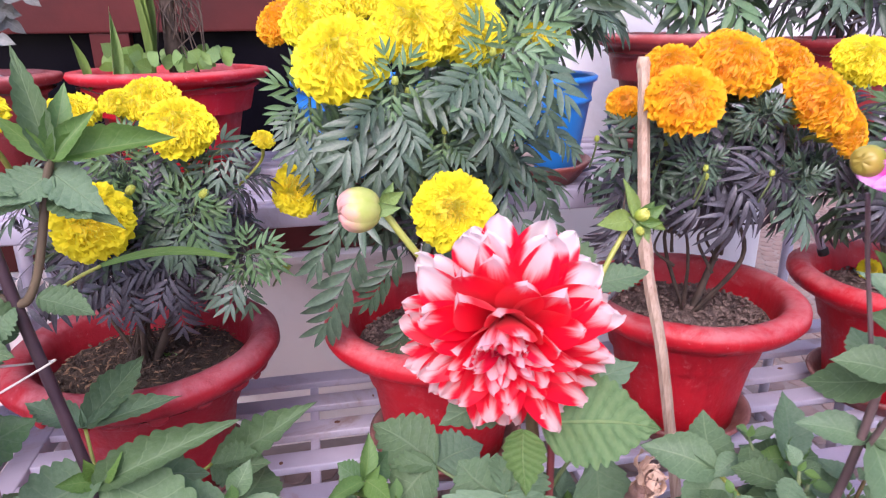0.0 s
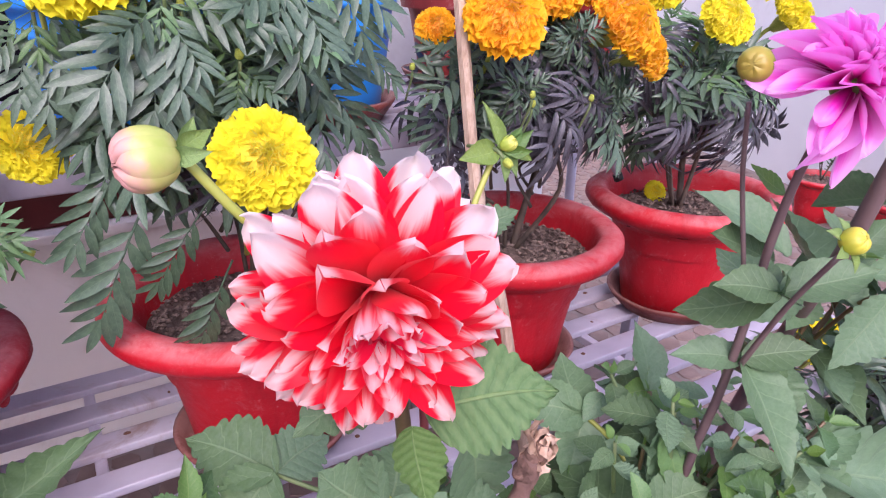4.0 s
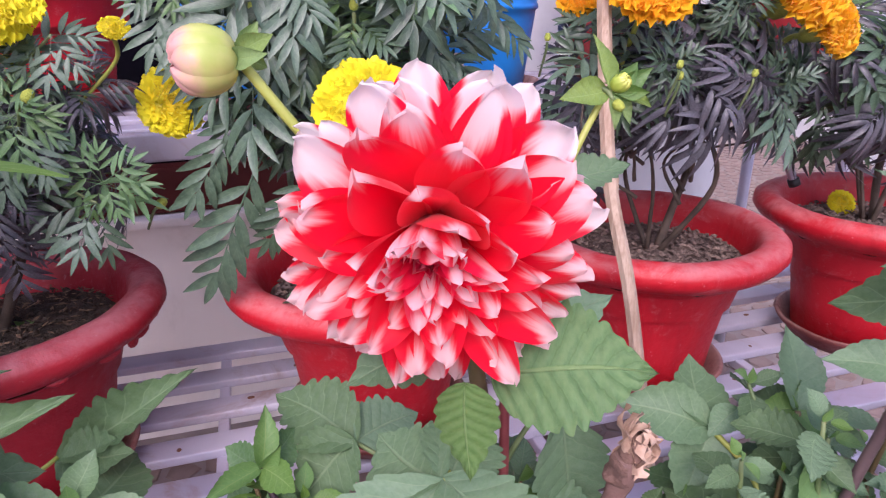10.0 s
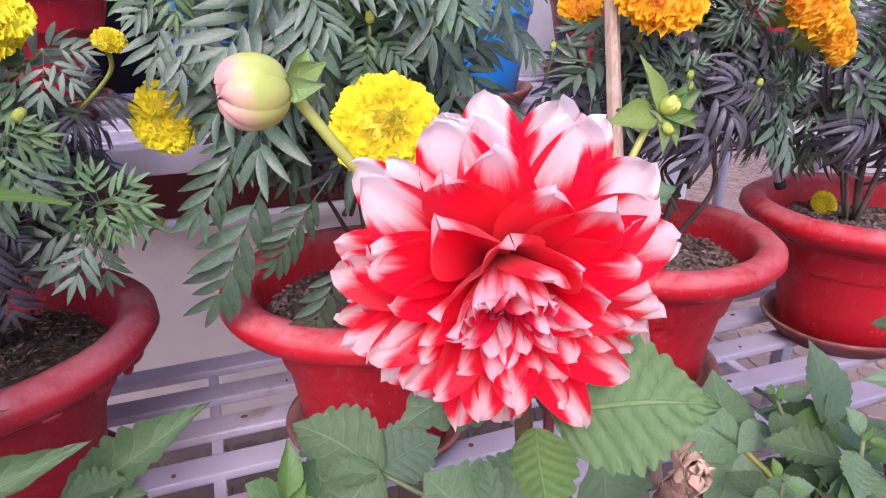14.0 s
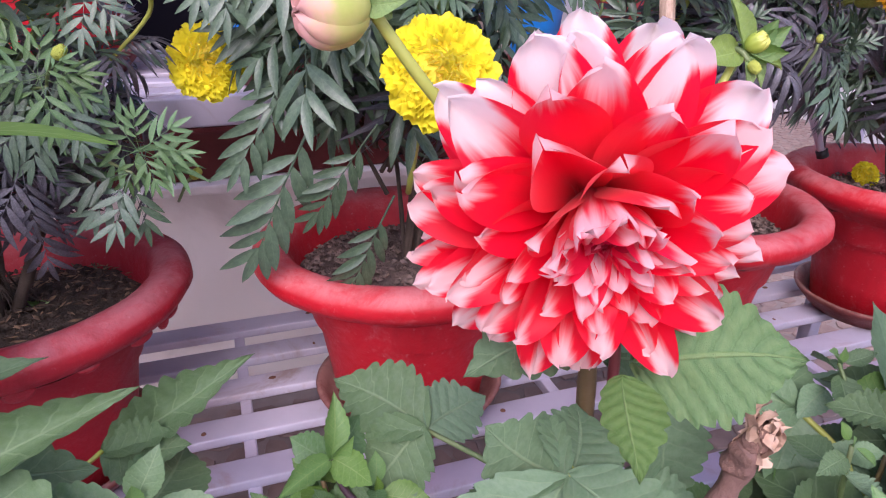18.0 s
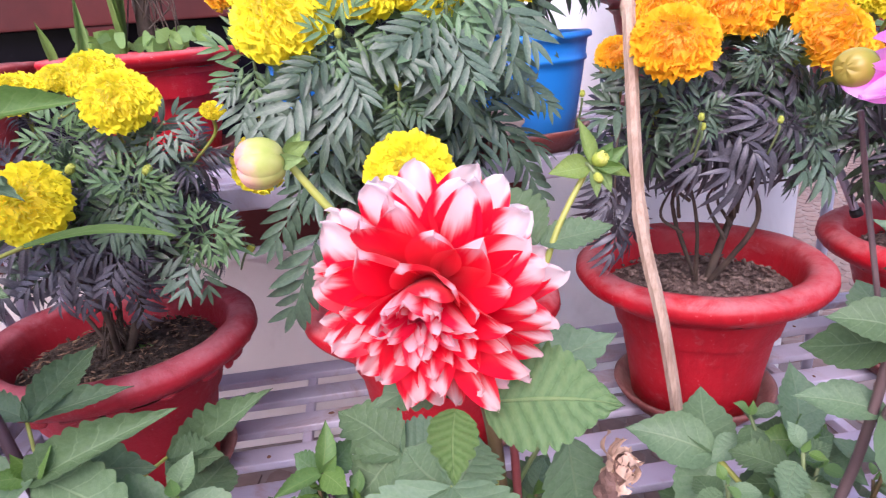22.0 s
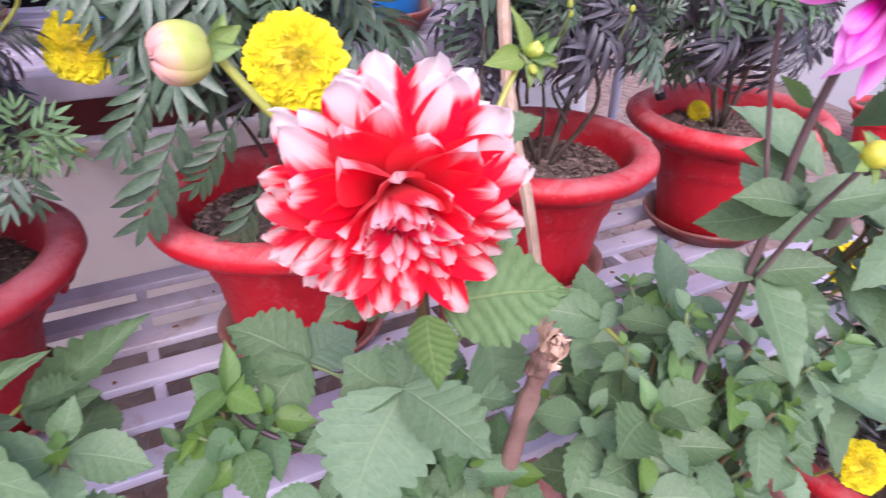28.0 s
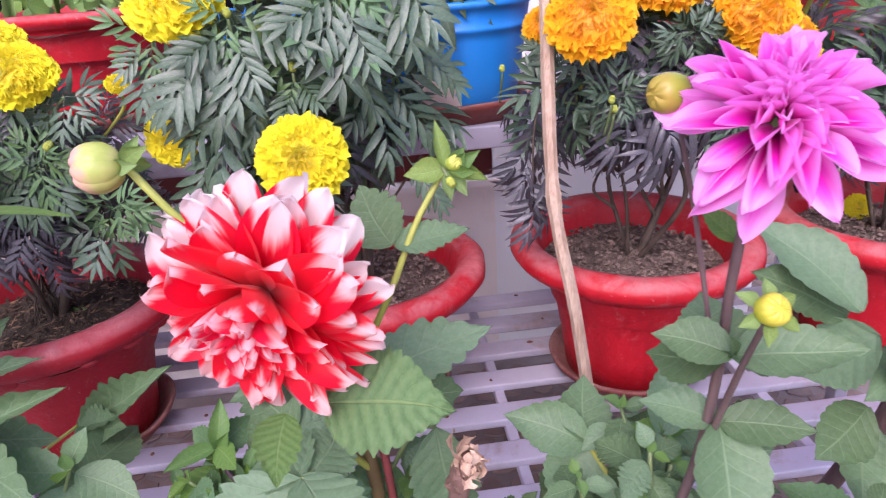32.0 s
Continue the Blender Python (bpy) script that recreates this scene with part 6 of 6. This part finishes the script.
for a, b, wd, kd, fc in ((LN, (-0.10, 0.455, 0.605), 0.055, "green", (-0.1, -0.65, 0.75)), (LN, (-0.29, 0.49, 0.622), 0.055, "green", (-0.2, -0.7, 0.7)), (LN, (-0.215, 0.52, 0.655), 0.018, "young", (0, -0.8, 0.6)), (LN, (-0.185, 0.515, 0.66), 0.018, "young", (0, -0.8, 0.6)), (LN, (-0.24, 0.51, 0.636), 0.018, "young", (0, -0.8, 0.6)), (LN, (-0.16, 0.54, 0.645), 0.035, "green", (0, -0.8, 0.6)), (LN, (-0.12, 0.55, 0.60), 0.05, "green", (0, -0.8, 0.6))):
    leaf(d4, a, b, wd, fc, kd)
stem([(-0.20, 0.525, 0.57), (-0.225, 0.565, 0.60), (-0.237, 0.59, 0.639)], 0.002, 0.0018, M_STEM, d4, "leaf_stalk", 5)
stem([(-0.20, 0.525, 0.54), (-0.165, 0.575, 0.56), (-0.13, 0.60, 0.575)], 0.002, 0.0018, M_STEM, d4, "leaf_stalk", 5)
filler(d4, (-0.2, 0.52, 0.5), (-0.17, 0.49, 0.555), (0.12, 0.06, 0.045), 20, 0.07, 51)
filler(d4, (-0.27, 0.52, 0.5), (-0.33, 0.52, 0.68), (0.06, 0.05, 0.12), 22, 0.06, 52)
filler(d4, (-0.27, 0.52, 0.7), (-0.34, 0.53, 0.87), (0.04, 0.04, 0.05), 8, 0.05, 53)
stem([(-0.30, 0.49, 0.50), (-0.30, 0.50, 0.70), (-0.305, 0.50, 0.80)], 0.004, 0.003, M_STEM, d4, "side_stem", 7)
stem([(-0.30, 0.50, 0.77), (-0.335, 0.505, 0.80), (-0.37, 0.51, 0.83)], 0.003, 0.003, M_STEM, d4, "side_stem", 7)

# ---- stakes, cut stem, twine ----
stk = thing("garden_stake", (0.43, 0.615, 0.40), "split bamboo stake with a knot, leaning in front of a pot", "stake")
pts = curve([(0.387, 0.737, 0.958), (0.3835, 0.685, 0.74), (0.402, 0.65, 0.60), (0.44, 0.61, 0.31)], 14)
bm = tube(pts, [0.0074 * (1.2 if abs(p.z - 0.735) < 0.008 else 1) for p in pts], 7, 0.05)
part("pole", bm, stk, mat=M_STAKE, smooth=False)
part("split_top", tube([(0.387, 0.737, 0.945), (0.3868, 0.7375, 0.955), (0.387, 0.738, 0.963)], [0.0075, 0.0088, 0.0065], 9, 0.3), stk, "frayed split top end", mat=M_FRAY)

ls = thing("garden_stake", (-0.25, 0.45, 0.30), "grey-brown peeled branch used as a stake", "stake")
part("pole", tube(curve([(-0.335, 0.585, 1.08), (-0.322, 0.555, 0.96), (-0.300, 0.520, 0.85), (-0.283, 0.493, 0.772), (-0.262, 0.462, 0.672), (-0.25, 0.45, 0.30)], 9), 0.0082, 12, 0.09), ls, mat=M_BARK)
LOOP = [(-0.2714, 0.4580, 0.7376), (-0.2511, 0.4900, 0.7391), (-0.2247, 0.5240, 0.7443), (-0.2285, 0.5350, 0.7404), (-0.2379, 0.5460, 0.7347), (-0.2620, 0.5250, 0.7446), (-0.2788, 0.4970, 0.7574), (-0.2902, 0.4860, 0.7589), (-0.2947, 0.4800, 0.7547), (-0.2877, 0.4680, 0.7429), (-0.2771, 0.4590, 0.7392), (-0.2714, 0.4580, 0.7376)]
TAIL = [(-0.2945, 0.4800, 0.7556), (-0.2949, 0.4740, 0.7470), (-0.3086, 0.4700, 0.7379), (-0.3183, 0.4670, 0.7265), (-0.3252, 0.4660, 0.7191)]
KNOT = Vector((-0.2938, 0.4790, 0.7562))
tw = thing("twine", (-0.26, 0.51, 0.74), "white cotton twine tying the purple stem to the stake", "twine")
part("loop", tube(curve(LOOP, 8), 0.0010, 6, 0.3), tw, mat=M_TWINE)
part("knot", tube(curve([KNOT, KNOT + Vector((-0.006, 0.001, 0.004)), KNOT + Vector((-0.006, 0.004, 0.009)), KNOT + Vector((0.0, 0.002, 0.008)), KNOT + Vector((-0.001, 0, 0.002))], 5), 0.0014, 6, 0.3), tw, mat=M_TWINE)
part("loose_end", tube(curve(TAIL, 8), 0.0012, 6, 0.35), tw, mat=M_TWINE)

cut = thing("cut_stem", (0.205, 0.41, 0.30), "thick brown cut stem with a frayed papery top", "plant stub")
part("stub", tube(curve([(0.190, 0.428, 0.30), (0.2175, 0.409, 0.49), (0.2285, 0.398, 0.59), (0.2355, 0.390, 0.650)], 10), [0.0078 + 0.0006 * math.cos(i * 0.9) for i in range(31)], 14, 0.3), cut, mat=M_STUB)
q = random.Random(8)
pts = curve([(0.2315, 0.394, 0.632), (0.234, 0.391, 0.645), (0.238, 0.388, 0.657), (0.240, 0.387, 0.664)], 5)
part("bark_collar", tube(pts, [0.0088 + 0.0008 * math.sin(i * 1.7) - 0.00018 * i for i in range(len(pts))], 18, 0.3), cut, "dark rough torn bark", mat=M_COLLAR)
for i in range(15):
    a = 2 * math.pi * i / 15 + q.uniform(-0.2, 0.2)
    rr = q.uniform(0.003, 0.0095)
    o = Vector((0.2385 + rr * math.cos(a), 0.388 + rr * math.sin(a), q.uniform(0.640, 0.656)))
    g, h, w0 = [], q.uniform(0.014, 0.036), q.uniform(0.0035, 0.007)
    lean, ph = q.uniform(-0.004, 0.009), q.uniform(0, 6)
    for k in range(8):
        v = k / 7
        c = o + Vector((lean * v * v + 0.0022 * math.sin(6 * v + ph) + 0.0015 * math.cos(a) * v, 0.0022 * math.cos(7 * v + ph) - 0.0015 * v, h * v))
        s_ = Vector((-math.sin(a), math.cos(a), 0.25 * math.sin(ph))) * w0 * (1 - 0.55 * v) * (1 + 0.4 * math.sin(13 * v + ph))
        out = Vector((math.cos(a), math.sin(a), 0)) * 0.0022
        g.append([c - s_ + out * math.sin(5 * v + ph), c - s_ * 0.4 - out * math.sin(8 * v), c + s_ * 0.4 + out * math.cos(9 * v), c + s_ * (1 + 0.3 * math.sin(21 * v))])
    part("bark_shred", sheet(g), cut, "pale papery torn bark", mat=M_FRAY)

# ---- pots of the dahlias, on the floor before the stand ----
BIG = [(r * 1.0, z * 1.55) for r, z in POT]
for (x, y), lab, mt, sd in (((0.185, 0.455), "faded clay pot among the dahlia leaves", M_PINK, 12), ((0.49, 0.45), "faded red clay pot under dahlia leaves", M_PINK, 13), ((-0.20, 0.505), "red clay pot under the young dahlia", M_POT, 14)):
    pot((x, y, 0.001), lab, BIG, mt, soil=0.29, scale=1.0, saucer=False, seed=sd, group="pots on the floor")

# ---- marigolds in the yard on the right ----
mG = marigold("marigold_plant", (0.93, 0.42, 0.21), "marigold bush with yellow heads in a yard pot", (0.94, 0.42, 0.36), (0.13, 0.10, 0.11), 130, ("dull", "dull", "curly", "dark"), 0.07, 5, 31, low=-0.7)
for at, r_, ax in (((0.832, 0.345, 0.322), 0.036, (-0.3, -0.6, 0.75)), ((0.75, 0.36, 0.30), 0.034, (-0.4, -0.5, 0.7)), ((0.908, 0.310, 0.385), 0.036, (0, -0.6, 0.8)), ((0.842, 0.494, 0.50), 0.040, (-0.3, -0.4, 0.85)), ((1.0, 0.467, 0.455), 0.034, (-0.2, -0.3, 0.9)), ((1.04, 0.414, 0.425), 0.034, (0, -0.3, 0.9)), ((1.0, 0.395, 0.40), 0.030, (0.2, -0.6, 0.5)), ((1.02, 0.36, 0.40), 0.020, (0, -0.6, 0.8))):
    flower(mG, at, r_, ax)
pot((0.93, 0.42, 0.001), "red clay pot with a marigold bush in the yard", POT, M_POT, soil=0.19, saucer=False, seed=15, group="pots on the floor")
st = thing("low_bench", (0.86, 0.28, 0), "white painted low metal bench in the yard", "bench")
part("bench_top", box((0.70, 0.24, 0.235), (1.0, 0.30, 0.26), 0.004), st, mat=M_STEEL)
for x in (0.72, 0.98):
    part("leg", box((x - 0.012, 0.255, 0.001), (x + 0.012, 0.285, 0.235), 0.003), st, mat=M_STEEL)
for (x, y), sc, sd in (((2.66, 1.16), 0.95, 16), ((2.72, 1.52), 0.95, 17), ((2.60, 0.84), 0.95, 18)):
    pot((x, y, 0.001), "bright red pot by the yard wall", SMALL, M_POT, soil=0.18, scale=sc, saucer=False, seed=sd, group="pots along the yard wall")
    tp = thing("seedling", (x, y, 0.18), "sparse grey-green seedling in a yard pot", "plant")
    r = random.Random(sd)
    for i in range(5):
        e = Vector((x + r.uniform(-0.07, 0.07), y + r.uniform(-0.07, 0.07), 0.18 + r.uniform(0.1, 0.25)))
        stem([(x, y, 0.17), Vector((x, y, 0.18)).lerp(e, 0.5), e], 0.003, 0.0015, M_TRUNK, tp, "stem", 5)
        for k in range(7):
            c = Vector((x, y, 0.18)).lerp(e, 0.3 + 0.1 * k)
            leaf(tp, c, c + Vector((r.uniform(-1, 1), r.uniform(-1, 1), r.uniform(0, 1))) * 0.03, 0.010, (0, -0.5, 1), "deep")

# ---- floor stones ----
def sett_mesh(seed):
    r = random.Random(seed)
    bm = bmesh.new()
    n = 7
    for k in range(2):
        for i in range(n):
            a = 2 * math.pi * i / n + r.uniform(-0.22, 0.22) * (k == 0)
            if k == 0:
                pr = [*([] if i == 0 else pr), (a, r.uniform(0.85, 1.12))]
            ang, rad = pr[i]
            s = 1 if k == 0 else 0.93
            bm.verts.new((rad * s * math.cos(ang), rad * s * math.sin(ang), (0.001, 0.004)[k]))
    bm.verts.ensure_lookup_table()
    for i in range(n):
        j = (i + 1) % n
        bm.faces.new((bm.verts[i], bm.verts[j], bm.verts[n + j], bm.verts[n + i]))
    bm.faces.new([bm.verts[n + i] for i in range(n)])
    return mesh("floor_stone", bm, M_SETT, smooth=False)


SETTS = [sett_mesh(s) for s in range(6)]
r = random.Random(77)
far_v, far_f, near = [], [], 0
P = 0.072
for iy in range(-8, 58):
    for ix in range(-22, 54):
        x = (ix + 0.5 * (iy % 2)) * P + r.uniform(-0.006, 0.006)
        y = iy * P * 0.87 + r.uniform(-0.006, 0.006)
        if y > WALL_Y - 0.05 and x < 1.2 or x > 2.66 + 0.26 * (y - 0.4):
            continue
        m = Matrix.Translation((x, y, 0)) @ Matrix.Rotation(r.uniform(0, 6.28), 4, "Z") @ Matrix.Diagonal((P * r.uniform(0.45, 0.52), P * r.uniform(0.40, 0.5), 1, 1))
        if near < 300 and 0.95 < x < 2.3 and -0.1 < y < 1.25:
            part("floor_stone", r.choice(SETTS), ground, m=m)
            near += 1
        else:
            d = r.choice(SETTS)
            b = len(far_v)
            far_v += [m @ v.co for v in d.vertices]
            far_f += [[b + i for i in p.vertices] for p in d.polygons]
d = bpy.data.meshes.new("floor_stones")
d.from_pydata(far_v, [], far_f)
d.materials.append(M_SETT)
tagged(part("floor_stones", d, ground), kind="stuff")
